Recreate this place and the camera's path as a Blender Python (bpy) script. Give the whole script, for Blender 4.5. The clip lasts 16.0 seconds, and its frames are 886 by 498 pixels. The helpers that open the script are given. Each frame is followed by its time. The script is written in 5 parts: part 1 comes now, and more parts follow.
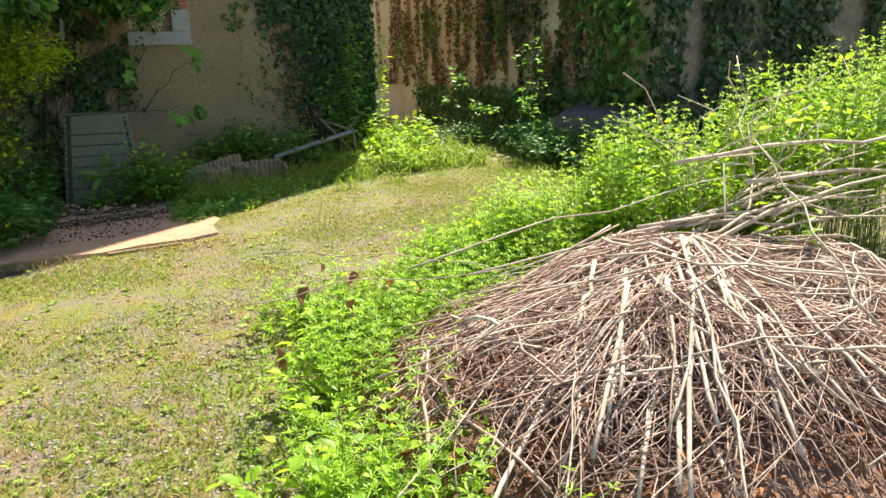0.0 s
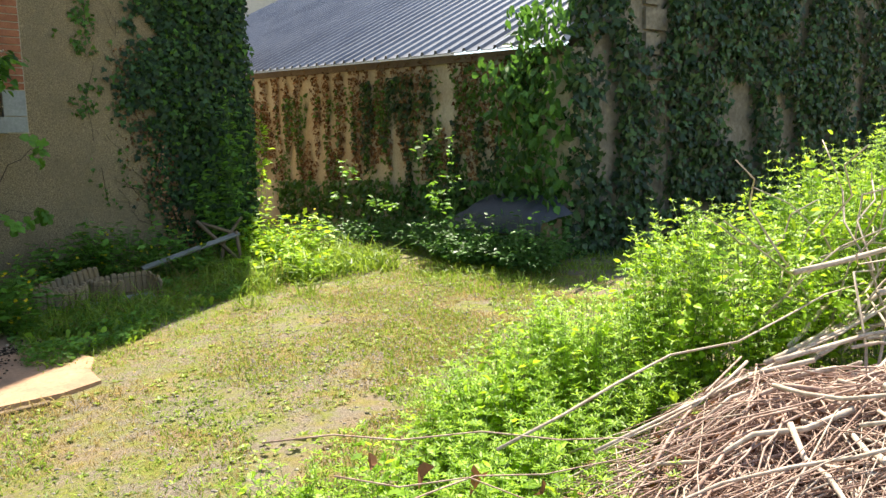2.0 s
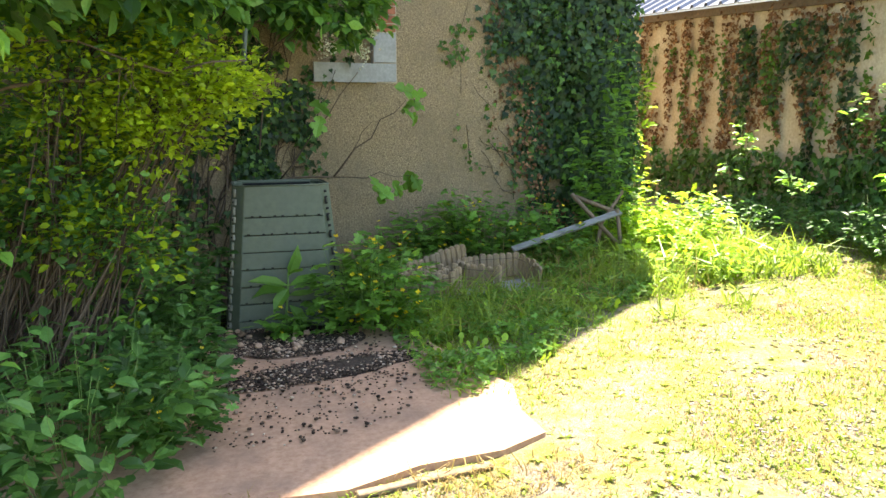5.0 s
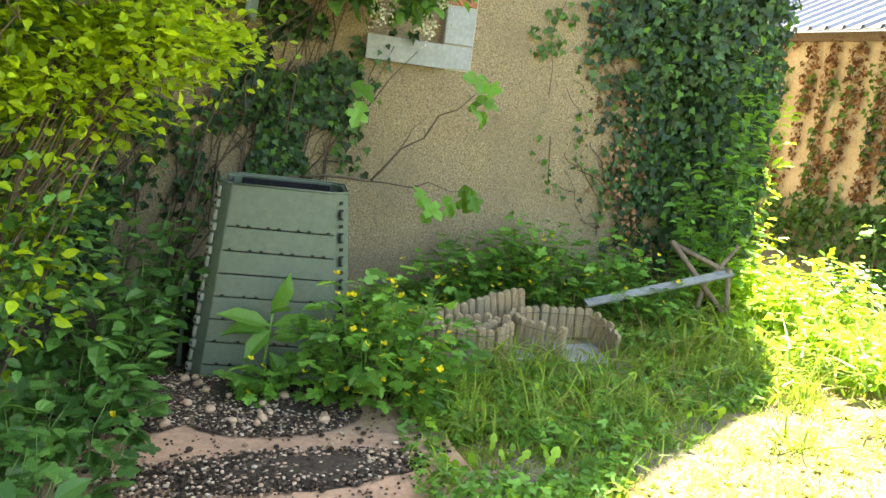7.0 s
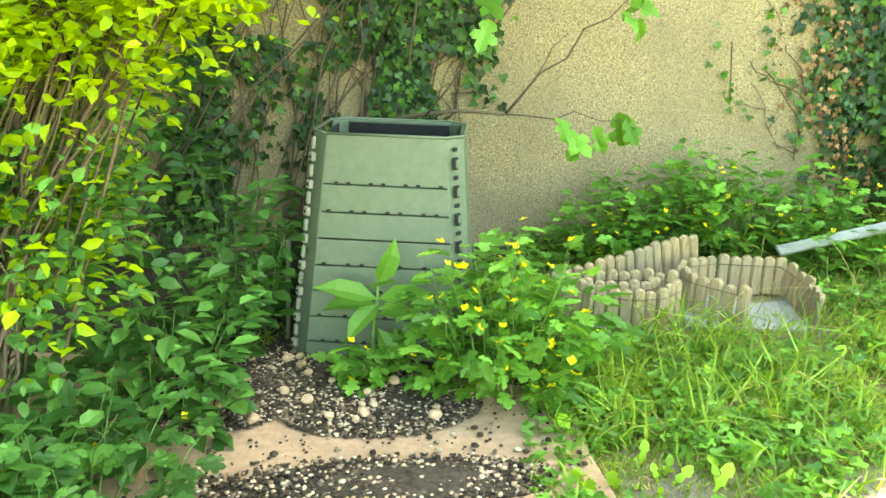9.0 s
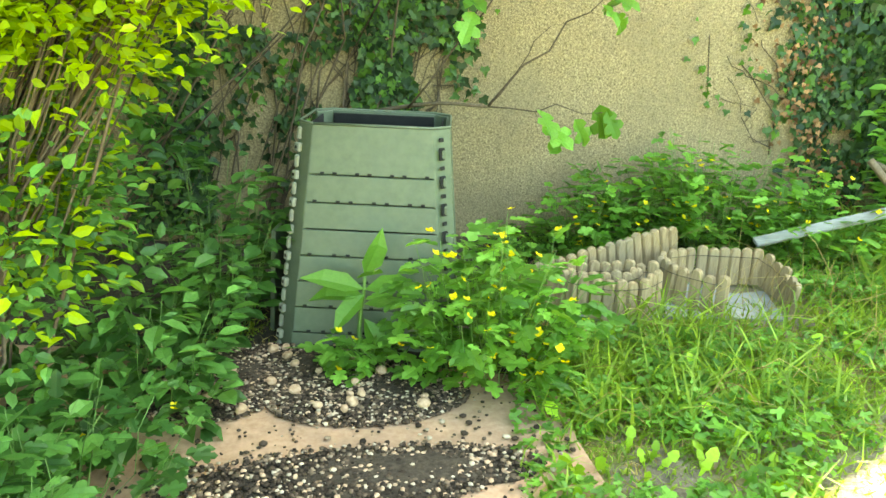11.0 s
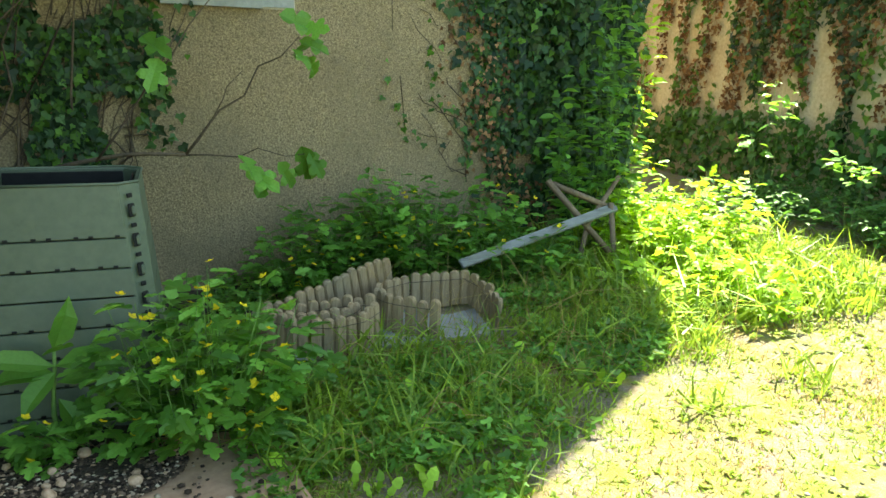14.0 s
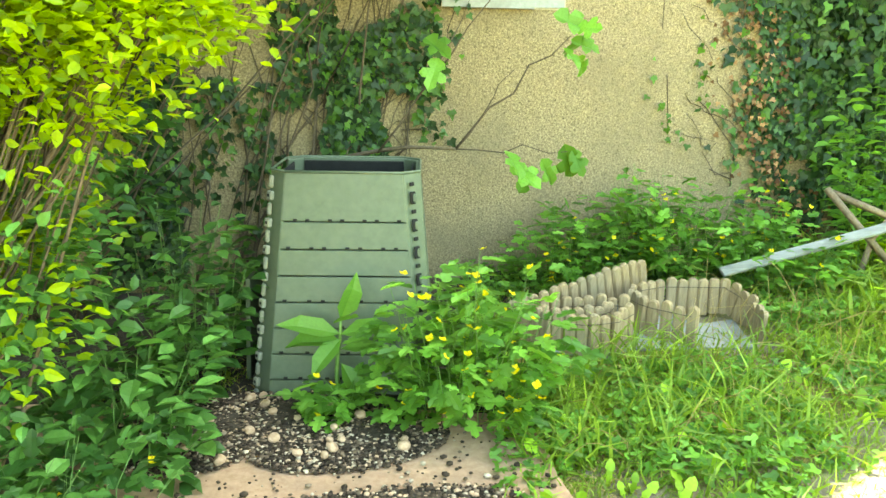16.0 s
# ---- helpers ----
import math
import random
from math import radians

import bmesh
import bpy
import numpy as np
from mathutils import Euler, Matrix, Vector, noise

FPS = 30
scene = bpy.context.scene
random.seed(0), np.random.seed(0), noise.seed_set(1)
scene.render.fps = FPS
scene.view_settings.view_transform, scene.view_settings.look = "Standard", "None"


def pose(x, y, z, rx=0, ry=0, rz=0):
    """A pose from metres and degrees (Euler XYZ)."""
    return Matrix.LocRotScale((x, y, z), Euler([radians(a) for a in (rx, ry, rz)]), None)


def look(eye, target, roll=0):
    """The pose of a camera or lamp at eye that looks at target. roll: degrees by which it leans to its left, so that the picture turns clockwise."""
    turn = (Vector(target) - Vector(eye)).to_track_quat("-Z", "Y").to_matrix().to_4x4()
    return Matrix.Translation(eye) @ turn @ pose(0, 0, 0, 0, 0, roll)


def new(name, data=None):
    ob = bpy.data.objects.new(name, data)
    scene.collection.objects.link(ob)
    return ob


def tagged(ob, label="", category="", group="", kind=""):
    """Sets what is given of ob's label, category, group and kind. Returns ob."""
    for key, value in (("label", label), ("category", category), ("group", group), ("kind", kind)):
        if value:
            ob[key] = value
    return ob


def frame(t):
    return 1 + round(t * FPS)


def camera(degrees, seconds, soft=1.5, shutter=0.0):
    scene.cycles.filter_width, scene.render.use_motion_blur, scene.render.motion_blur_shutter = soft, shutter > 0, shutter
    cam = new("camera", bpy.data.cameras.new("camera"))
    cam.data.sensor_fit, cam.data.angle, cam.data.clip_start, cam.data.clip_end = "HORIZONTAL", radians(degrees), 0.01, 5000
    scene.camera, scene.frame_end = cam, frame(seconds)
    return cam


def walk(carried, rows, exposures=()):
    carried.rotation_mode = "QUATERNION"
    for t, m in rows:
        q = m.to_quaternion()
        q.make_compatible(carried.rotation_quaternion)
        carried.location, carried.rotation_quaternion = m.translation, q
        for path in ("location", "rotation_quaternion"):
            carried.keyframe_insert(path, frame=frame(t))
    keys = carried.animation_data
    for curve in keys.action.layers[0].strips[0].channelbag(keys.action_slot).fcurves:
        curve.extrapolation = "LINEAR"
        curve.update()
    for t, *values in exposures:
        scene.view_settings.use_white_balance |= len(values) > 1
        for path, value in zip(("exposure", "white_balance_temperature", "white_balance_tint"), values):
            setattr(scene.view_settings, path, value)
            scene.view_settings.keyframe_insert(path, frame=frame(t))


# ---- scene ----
cam = camera(60.6, 16.0)
EXPOSURES = [(0, 1.72, 7200, 4), (1.5, 1.78, 7200, 5), (3.5, 2.0, 7400, 9), (4, 2.35, 7400, 10), (5, 3.0, 7250, 11), (7.5, 3.85, 8400, 1), (8.5, 4.4, 9400, -10), (9, 4.85, 10000, -14),
             (11.3, 4.65, 9900, -14), (11.5, 4.65, 9900, -14), (12, 4.45, 9500, -13), (12.5, 4.15, 9000, -12), (13, 3.3, 7900, -9), (13.5, 3.05, 7500, -8), (14, 3.05, 7600, -9), (14.5, 3.75, 8500, -11), (15, 4.3, 9400, -11), (15.5, 4.65, 9700, -13), (16, 4.75, 9900, -14)]
PATH = [
    (0, (0.555, -8.456, 1.323), (1.28, -6.651, 0.858), -1.6),
    (0.5, (0.481, -8.094, 1.333), (1.327, -6.306, 1.041), -3.3),
    (1, (0.357, -7.674, 1.345), (1.457, -6.015, 1.149), -2.2),
    (1.5, (0.261, -7.282, 1.316), (1.405, -5.659, 1.077), -1.5),
    (2, (0.21, -6.867, 1.316), (1.371, -5.256, 1.077), -1.8),
    (2.5, (0.119, -6.545, 1.31), (1.329, -4.97, 1.072), -1.5),
    (3, (0.013, -6.187, 1.349), (1.251, -4.636, 1.099), -1.6),
    (3.5, (0.001, -5.818, 1.385), (0.96, -4.081, 1.135), -1.2),
    (4, (-0.054, -5.461, 1.358), (0.757, -3.65, 1.11), 0.3),
    (4.5, (-0.181, -5.147, 1.367), (0.49, -3.286, 1.075), -0.3),
    (5, (-0.151, -4.797, 1.322), (0.411, -2.905, 1.001), -0.3),
    (5.2, (-0.102, -4.628, 1.331), (0.457, -2.734, 1.013), 0.1),
    (7.3, (0.39, -3.401, 1.373), (0.756, -1.47, 1.003), 7.4),
    (7.5, (0.435, -3.32, 1.36), (0.796, -1.396, 0.948), 6.9),
    (8, (0.506, -3.036, 1.389), (0.75, -1.111, 0.906), 5.0),
    (8.5, (0.567, -2.907, 1.398), (0.534, -0.982, 0.853), 2.0),
    (9, (0.608, -2.88, 1.402), (0.518, -0.969, 0.818), 2.0),
    (11.3, (0.548, -2.901, 1.381), (0.55, -0.99, 0.79), 2.3),
    (11.5, (0.546, -2.899, 1.388), (0.563, -0.988, 0.797), 2.0),
    (12, (0.565, -2.892, 1.391), (0.668, -0.982, 0.808), 2.4),
    (12.5, (0.631, -2.892, 1.402), (1.014, -1.009, 0.847), 3.1),
    (13, (0.705, -2.906, 1.409), (1.385, -1.099, 0.887), 2.5),
    (13.5, (0.753, -2.912, 1.403), (1.6, -1.168, 0.914), 2.2),
    (14, (0.674, -2.915, 1.411), (1.324, -1.084, 0.934), 1.4),
    (14.5, (0.609, -2.91, 1.402), (0.938, -0.993, 0.935), 1.4),
    (15, (0.572, -2.914, 1.408), (0.773, -0.982, 0.931), 1.3),
    (15.5, (0.558, -2.922, 1.407), (0.687, -0.983, 0.931), 1.2),
    (16, (0.55, -2.936, 1.4), (0.603, -0.998, 0.912), 1.0),
]
walk(cam, [(t, look(eye, target, roll)) for t, eye, target, roll in PATH], EXPOSURES)

# ---- light ----
world = bpy.data.worlds.new("sky")
scene.world = world
world.use_nodes = True
wn = world.node_tree
sky = wn.nodes.new("ShaderNodeTexSky")
sky.sky_type, sky.sun_disc = "NISHITA", False
sky.sun_elevation, sky.sun_rotation = radians(62), math.atan2(0.795, 0.606)
wn.links.new(sky.outputs[0], wn.nodes["Background"].inputs[0])
wn.nodes["Background"].inputs[1].default_value = 0.085
sun = new("sun", bpy.data.lights.new("sun", "SUN"))
sun.data.energy, sun.data.angle, sun.data.color = 4.2, radians(0.55), (1.0, 0.95, 0.86)
TO_SUN = Vector((0.795 * math.cos(radians(62)), 0.606 * math.cos(radians(62)), math.sin(radians(62))))
sun.matrix_world = look(TO_SUN * 20, (0, 0, 0))

# ---- materials ----
def nodes_of(name, rough=0.8, metal=0.0, spec=0.3):
    m = bpy.data.materials.new(name)
    m.use_nodes = True
    t = m.node_tree
    b = t.nodes["Principled BSDF"]
    b.inputs["Roughness"].default_value, b.inputs["Metallic"].default_value = rough, metal
    b.inputs["Specular IOR Level"].default_value = spec
    return m, t, b


def ramp(t, fac, stops):
    r = t.nodes.new("ShaderNodeValToRGB")
    e = r.color_ramp.elements
    while len(e) < len(stops):
        e.new(0.5)
    for k, (p, c) in zip(e, stops):
        k.position, k.color = p, (*c, 1)
    t.links.new(fac, r.inputs[0])
    return r.outputs[0]


def noise_of(t, scale, detail=6, rough=0.6, stretch=None):
    n = t.nodes.new("ShaderNodeTexNoise")
    n.inputs["Scale"].default_value, n.inputs["Detail"].default_value, n.inputs["Roughness"].default_value = scale, detail, rough
    g = t.nodes.new("ShaderNodeNewGeometry")
    if stretch:
        k = t.nodes.new("ShaderNodeMapping")
        k.inputs["Scale"].default_value = stretch
        t.links.new(g.outputs["Position"], k.inputs[0])
        t.links.new(k.outputs[0], n.inputs[0])
    else:
        t.links.new(g.outputs["Position"], n.inputs[0])
    return n.outputs[0]


def mix(t, fac, a, b, mode="MIX"):
    m = t.nodes.new("ShaderNodeMix")
    m.data_type, m.blend_type = "RGBA", mode
    for socket, v in ((m.inputs[0], fac), (m.inputs[6], a), (m.inputs[7], b)):
        if isinstance(v, (int, float)):
            socket.default_value = v
        elif isinstance(v, tuple):
            socket.default_value = (*v, 1)
        else:
            t.links.new(v, socket)
    return m.outputs[2]


def bump(t, b, height, strength, distance):
    k = t.nodes.new("ShaderNodeBump")
    k.inputs["Strength"].default_value, k.inputs["Distance"].default_value = strength, distance
    t.links.new(height, k.inputs["Height"])
    t.links.new(k.outputs[0], b.inputs["Normal"])


def surface(name, dark, light, scale, big=1.2, rough=0.85, height=0.004, stain=None, metal=0.0, stretch=None, spec=0.3):
    m, t, b = nodes_of(name, rough, metal, spec)
    fine = noise_of(t, scale, 8, 0.65, stretch)
    wide = noise_of(t, big, 4, 0.6)
    c = ramp(t, fine, ((0.3, dark), (0.7, light)))
    s = stain or tuple(v * 0.6 for v in dark)
    c = mix(t, ramp(t, wide, ((0.45, (0, 0, 0)), (0.75, (0.7, 0.7, 0.7)))), c, s)
    t.links.new(c, b.inputs["Base Color"])
    bump(t, b, fine, 0.6, height)
    return m


def leafy(name, dark, light, through_colour, share=0.4, rough=0.45, spec=0.35):
    m, t, b = nodes_of(name, rough, 0, spec)
    g = t.nodes.new("ShaderNodeNewGeometry")
    c = ramp(t, g.outputs["Random Per Island"], ((0.0, tuple(v * 0.65 for v in dark)), (0.35, dark), (0.8, light), (1.0, tuple(v * 1.55 for v in light))))
    n = noise_of(t, 90, 3)
    c = mix(t, ramp(t, n, ((0.4, (0, 0, 0)), (0.7, (0.35, 0.35, 0.35)))), c, tuple(v * 0.6 for v in dark))
    t.links.new(c, b.inputs["Base Color"])
    tr = t.nodes.new("ShaderNodeBsdfTranslucent")
    t.links.new(mix(t, 0.55, c, through_colour), tr.inputs[0])
    ms = t.nodes.new("ShaderNodeMixShader")
    ms.inputs[0].default_value = share
    t.links.new(b.outputs[0], ms.inputs[1])
    t.links.new(tr.outputs[0], ms.inputs[2])
    t.links.new(ms.outputs[0], t.nodes["Material Output"].inputs[0])
    return m


IVY = leafy("ivy_leaf", (0.017, 0.042, 0.014), (0.052, 0.108, 0.034), (0.10, 0.22, 0.03), 0.2, 0.45, 0.3)
IVY_BRIGHT = leafy("young_ivy_leaf", (0.05, 0.12, 0.02), (0.10, 0.22, 0.035), (0.2, 0.4, 0.04), 0.4)
IVY_DEAD = leafy("withered_ivy_leaf", (0.14, 0.075, 0.04), (0.33, 0.19, 0.10), (0.4, 0.18, 0.06), 0.2, 0.8, 0.1)
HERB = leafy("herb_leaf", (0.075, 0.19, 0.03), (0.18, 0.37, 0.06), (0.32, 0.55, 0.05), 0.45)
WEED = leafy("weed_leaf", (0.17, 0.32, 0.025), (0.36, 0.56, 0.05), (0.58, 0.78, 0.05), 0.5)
TURFWEED = leafy("lawn_weed_leaf", (0.15, 0.22, 0.03), (0.31, 0.40, 0.055), (0.46, 0.55, 0.06), 0.45)
PRIVET = leafy("privet_leaf", (0.14, 0.24, 0.012), (0.33, 0.46, 0.022), (0.58, 0.72, 0.04), 0.52)
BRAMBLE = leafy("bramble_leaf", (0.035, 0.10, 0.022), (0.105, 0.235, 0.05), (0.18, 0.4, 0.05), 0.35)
GRASS = leafy("grass_blade", (0.12, 0.21, 0.025), (0.27, 0.38, 0.05), (0.42, 0.55, 0.06), 0.45)
STRAW = leafy("dry_grass_blade", (0.27, 0.185, 0.07), (0.47, 0.345, 0.15), (0.5, 0.4, 0.15), 0.35, 0.8, 0.1)
PETAL = leafy("yellow_petal", (0.75, 0.55, 0.02), (0.85, 0.68, 0.03), (0.9, 0.7, 0.04), 0.35, 0.6)
CREAM = leafy("cream_blossom", (0.62, 0.6, 0.42), (0.75, 0.73, 0.55), (0.7, 0.7, 0.5), 0.3, 0.8)
DEADLEAF = leafy("dead_leaf", (0.14, 0.06, 0.03), (0.30, 0.15, 0.08), (0.4, 0.16, 0.06), 0.2, 0.8, 0.1)
PLASTER = surface("pebbledash_render", (0.078, 0.057, 0.032), (0.45, 0.345, 0.205), 95, 1.9, 0.95, 0.02, (0.17, 0.135, 0.085))
SHED_PLASTER = surface("old_lime_render", (0.40, 0.34, 0.25), (0.64, 0.56, 0.43), 30, 1.6, 0.95, 0.006, (0.34, 0.22, 0.13))
OLDSTONE = surface("old_rubble_stone", (0.13, 0.115, 0.09), (0.30, 0.265, 0.215), 14, 2.5, 0.95, 0.02, (0.09, 0.08, 0.065))
STONE = surface("grey_cut_stone", (0.26, 0.27, 0.26), (0.36, 0.37, 0.36), 40, 3, 0.9, 0.003)
BRICK = surface("red_brick", (0.26, 0.095, 0.05), (0.42, 0.17, 0.09), 50, 8, 0.9, 0.004)
MORTAR = surface("lime_mortar", (0.38, 0.33, 0.26), (0.52, 0.46, 0.37), 80, 4, 0.95, 0.003)
ROOF = surface("painted_sheet_steel", (0.20, 0.215, 0.26), (0.27, 0.285, 0.33), 12, 0.5, 0.38, 0.001, (0.11, 0.12, 0.16), 0.55, None, 0.5)
ROOF_UNDER = surface("weathered_rafter_wood", (0.10, 0.07, 0.05), (0.2, 0.15, 0.1), 30)
CATCH = surface("blue_grey_plastic", (0.075, 0.10, 0.095), (0.10, 0.13, 0.12), 30, 4, 0.5, 0.0008)
PLASTIC = surface("green_grey_plastic", (0.066, 0.085, 0.056), (0.092, 0.114, 0.074), 25, 2.2, 0.5, 0.0008, (0.08, 0.10, 0.074), 0.0, None, 0.4)
HINGE = surface("faded_plastic", (0.17, 0.17, 0.135), (0.24, 0.24, 0.19), 40, 4, 0.65, 0.001)
BLACK = surface("dark_hollow", (0.006, 0.006, 0.006), (0.012, 0.012, 0.012), 20)
LOGWOOD = surface("weathered_border_wood", (0.19, 0.13, 0.07), (0.38, 0.28, 0.165), 60, 5, 0.9, 0.003, (0.2, 0.17, 0.12), 0.0, (1, 1, 0.12))
GREYWOOD = surface("silvered_plank_wood", (0.13, 0.13, 0.122), (0.25, 0.25, 0.235), 50, 4, 0.85, 0.003, (0.25, 0.26, 0.25), 0.0, (0.15, 1, 1))
BROWNWOOD = surface("old_brown_wood", (0.12, 0.085, 0.055), (0.26, 0.19, 0.125), 60, 6, 0.9, 0.003)
PAVING = surface("pink_concrete_slab", (0.32, 0.185, 0.115), (0.49, 0.305, 0.2), 35, 3.2, 0.9, 0.004, (0.19, 0.13, 0.095))
CONCRETE = surface("grey_concrete", (0.22, 0.22, 0.21), (0.32, 0.32, 0.31), 45, 4, 0.9, 0.002)
SOIL = surface("dark_compost_soil", (0.02, 0.014, 0.010), (0.085, 0.062, 0.044), 60, 5, 0.95, 0.02)
SHELL = surface("pale_shell_and_pebble", (0.32, 0.19, 0.115), (0.58, 0.40, 0.28), 50, 20, 0.75, 0.002)
PEBBLE = surface("grey_gravel", (0.16, 0.13, 0.11), (0.4, 0.35, 0.3), 70, 30, 0.85, 0.002)
TARP = surface("dark_blue_grey_tarpaulin", (0.045, 0.05, 0.065), (0.075, 0.08, 0.10), 12, 3, 0.55, 0.01)
BARK = surface("brown_bark", (0.06, 0.045, 0.03), (0.15, 0.11, 0.075), 60, 4, 0.95, 0.006)
TWIG = surface("dry_cut_twig", (0.22, 0.125, 0.10), (0.60, 0.45, 0.385), 45, 3, 0.8, 0.002, (0.22, 0.12, 0.085))
TWIG_PALE = surface("pale_cut_stick", (0.32, 0.24, 0.19), (0.66, 0.57, 0.49), 40, 6, 0.8, 0.003, (0.26, 0.17, 0.12))
STEM = surface("green_stem", (0.07, 0.14, 0.03), (0.14, 0.24, 0.06), 40, 5, 0.6, 0.001)
HUMUS = surface("brown_twig_litter", (0.09, 0.05, 0.036), (0.32, 0.185, 0.135), 55, 4, 0.95, 0.03)

# lawn: thin turf over grey soil with straw-coloured patches
LAWN, lt, lb = nodes_of("worn_lawn_soil", 0.95, 0, 0.1)
turf = ramp(lt, noise_of(lt, 40, 8, 0.7), ((0.3, (0.10, 0.12, 0.03)), (0.7, (0.27, 0.28, 0.07))))
earth = ramp(lt, noise_of(lt, 70, 8, 0.7), ((0.3, (0.12, 0.10, 0.08)), (0.7, (0.30, 0.255, 0.205))))
straw = ramp(lt, noise_of(lt, 60, 8, 0.7), ((0.3, (0.21, 0.125, 0.05)), (0.7, (0.38, 0.245, 0.10))))
lc = mix(lt, ramp(lt, noise_of(lt, 4.5, 9, 0.78), ((0.41, (0, 0, 0)), (0.55, (1, 1, 1)))), turf, earth)
lc = mix(lt, ramp(lt, noise_of(lt, 1.7, 9, 0.75), ((0.46, (0, 0, 0)), (0.72, (0.7, 0.7, 0.7)))), lc, straw)
lt.links.new(lc, lb.inputs["Base Color"])
bump(lt, lb, noise_of(lt, 50, 8, 0.75), 0.8, 0.03)

# crumbs and gravel: each grain of its own tone
CRUMB, ct, cb = nodes_of("mixed_soil_grain", 0.9, 0, 0.2)
cg = ct.nodes.new("ShaderNodeNewGeometry")
ct.links.new(ramp(ct, cg.outputs["Random Per Island"], ((0.0, (0.018, 0.012, 0.009)), (0.62, (0.055, 0.036, 0.025)), (0.86, (0.17, 0.115, 0.08)), (1.0, (0.5, 0.40, 0.30)))), cb.inputs["Base Color"])
PALEWALL = surface("pale_grey_render", (0.46, 0.45, 0.43), (0.58, 0.57, 0.55), 20, 1.0, 0.9, 0.004)

# ---- building tools ----
rng = np.random.default_rng(7)


def gz(x, y):
    """Height of the ground."""
    return 0.039 + 0.0206 * np.clip(x, -3, 6) + 0.0286 * np.clip(y, -9, 2)


def mesh_of(name, verts, faces, material, smooth=False):
    me = bpy.data.meshes.new(name)
    me.from_pydata([tuple(v) for v in np.asarray(verts, float).tolist()], [], faces)
    me.materials.append(material)
    if smooth:
        me.polygons.foreach_set("use_smooth", [True] * len(me.polygons))
    me.update()
    return me


def thing(name, label, category, group="", kind="", at=(0, 0, 0)):
    ob = tagged(new(name), label, category, group, kind)
    ob.empty_display_size = 0.1
    ob.location = at
    return ob


def part(name, data, parent=None, label=""):
    ob = new(name, data)
    if parent is not None:
        ob.parent = parent
        ob.matrix_parent_inverse = Matrix.Translation(parent.location).inverted() if parent.parent is None else parent.matrix_parent_inverse.copy()
    return tagged(ob, label)


def box_mesh(name, size, material, bevel=0.004):
    bm = bmesh.new()
    bmesh.ops.create_cube(bm, size=1)
    bmesh.ops.scale(bm, vec=size, verts=bm.verts)
    if bevel:
        bmesh.ops.bevel(bm, geom=bm.edges[:], offset=bevel, segments=1, affect="EDGES")
    me = bpy.data.meshes.new(name)
    bm.to_mesh(me)
    bm.free()
    me.materials.append(material)
    return me


def prism(name, outline, lo, hi, material):
    """An upright block over a plan outline; lo and hi may be functions of x, y."""
    low = lo if callable(lo) else (lambda x, y: lo)
    top = hi if callable(hi) else (lambda x, y: hi)
    n = len(outline)
    v = [(x, y, low(x, y)) for x, y in outline] + [(x, y, top(x, y)) for x, y in outline]
    f = [tuple(range(n - 1, -1, -1)), tuple(range(n, 2 * n))] + [(i, (i + 1) % n, n + (i + 1) % n, n + i) for i in range(n)]
    return mesh_of(name, v, f, material)


# leaf outlines: along, across, lift
OVAL = (((0, 0, 0), (0.3, 0.27, 0.06), (0.3, -0.27, 0.06), (0.65, 0.25, 0.05), (0.65, -0.25, 0.05), (1, 0, -0.08), (0.35, 0, 0), (0.68, 0, -0.01)),
        ((0, 6, 1), (0, 2, 6), (1, 6, 7, 3), (6, 2, 4, 7), (3, 7, 5), (7, 4, 5)))
IVYLEAF = (((0, 0, 0), (-0.12, 0.3, 0.03), (0.25, 0.5, 0.02), (0.45, 0.24, 0.03), (1, 0, -0.06), (0.45, -0.24, 0.03), (0.25, -0.5, 0.02), (-0.12, -0.3, 0.03), (0.4, 0, 0)),
           ((0, 8, 2, 1), (8, 3, 2), (8, 4, 3), (8, 5, 4), (8, 6, 5), (0, 7, 6, 8)))
LOBED = (((0, 0, 0), (0.12, 0.2, 0.03), (0.28, 0.26, 0.04), (0.38, 0.13, 0.02), (0.46, 0.32, 0.03), (0.62, 0.38, 0.0), (0.72, 0.26, 0.02), (0.70, 0.15, 0.02), (0.86, 0.17, 0.0), (1, 0, -0.06),
          (0.86, -0.17, 0.0), (0.70, -0.15, 0.02), (0.72, -0.26, 0.02), (0.62, -0.38, 0.0), (0.46, -0.32, 0.03), (0.38, -0.13, 0.02), (0.28, -0.26, 0.04), (0.12, -0.2, 0.03), (0.4, 0, -0.02), (0.7, 0, -0.03)),
         ((0, 18, 3, 2, 1), (18, 19, 7, 3), (3, 7, 6, 5, 4), (19, 9, 8, 7), (19, 11, 10, 9), (18, 15, 11, 19), (15, 14, 13, 12, 11), (0, 17, 16, 15, 18)))
BLADE = (((0, 0.045, 0), (0, -0.045, 0), (0.4, 0.05, 0.06), (0.4, -0.05, 0.06), (0.75, 0.03, 0.02), (0.75, -0.03, 0.02), (1, 0, -0.14)),
         ((0, 1, 3, 2), (2, 3, 5, 4), (4, 5, 6)))
LANCE = (((0, 0, 0), (0.35, 0.1, 0.05), (0.35, -0.1, 0.05), (0.7, 0.085, 0.04), (0.7, -0.085, 0.04), (1, 0, -0.05)),
         ((0, 2, 1), (1, 2, 4, 3), (3, 4, 5)))
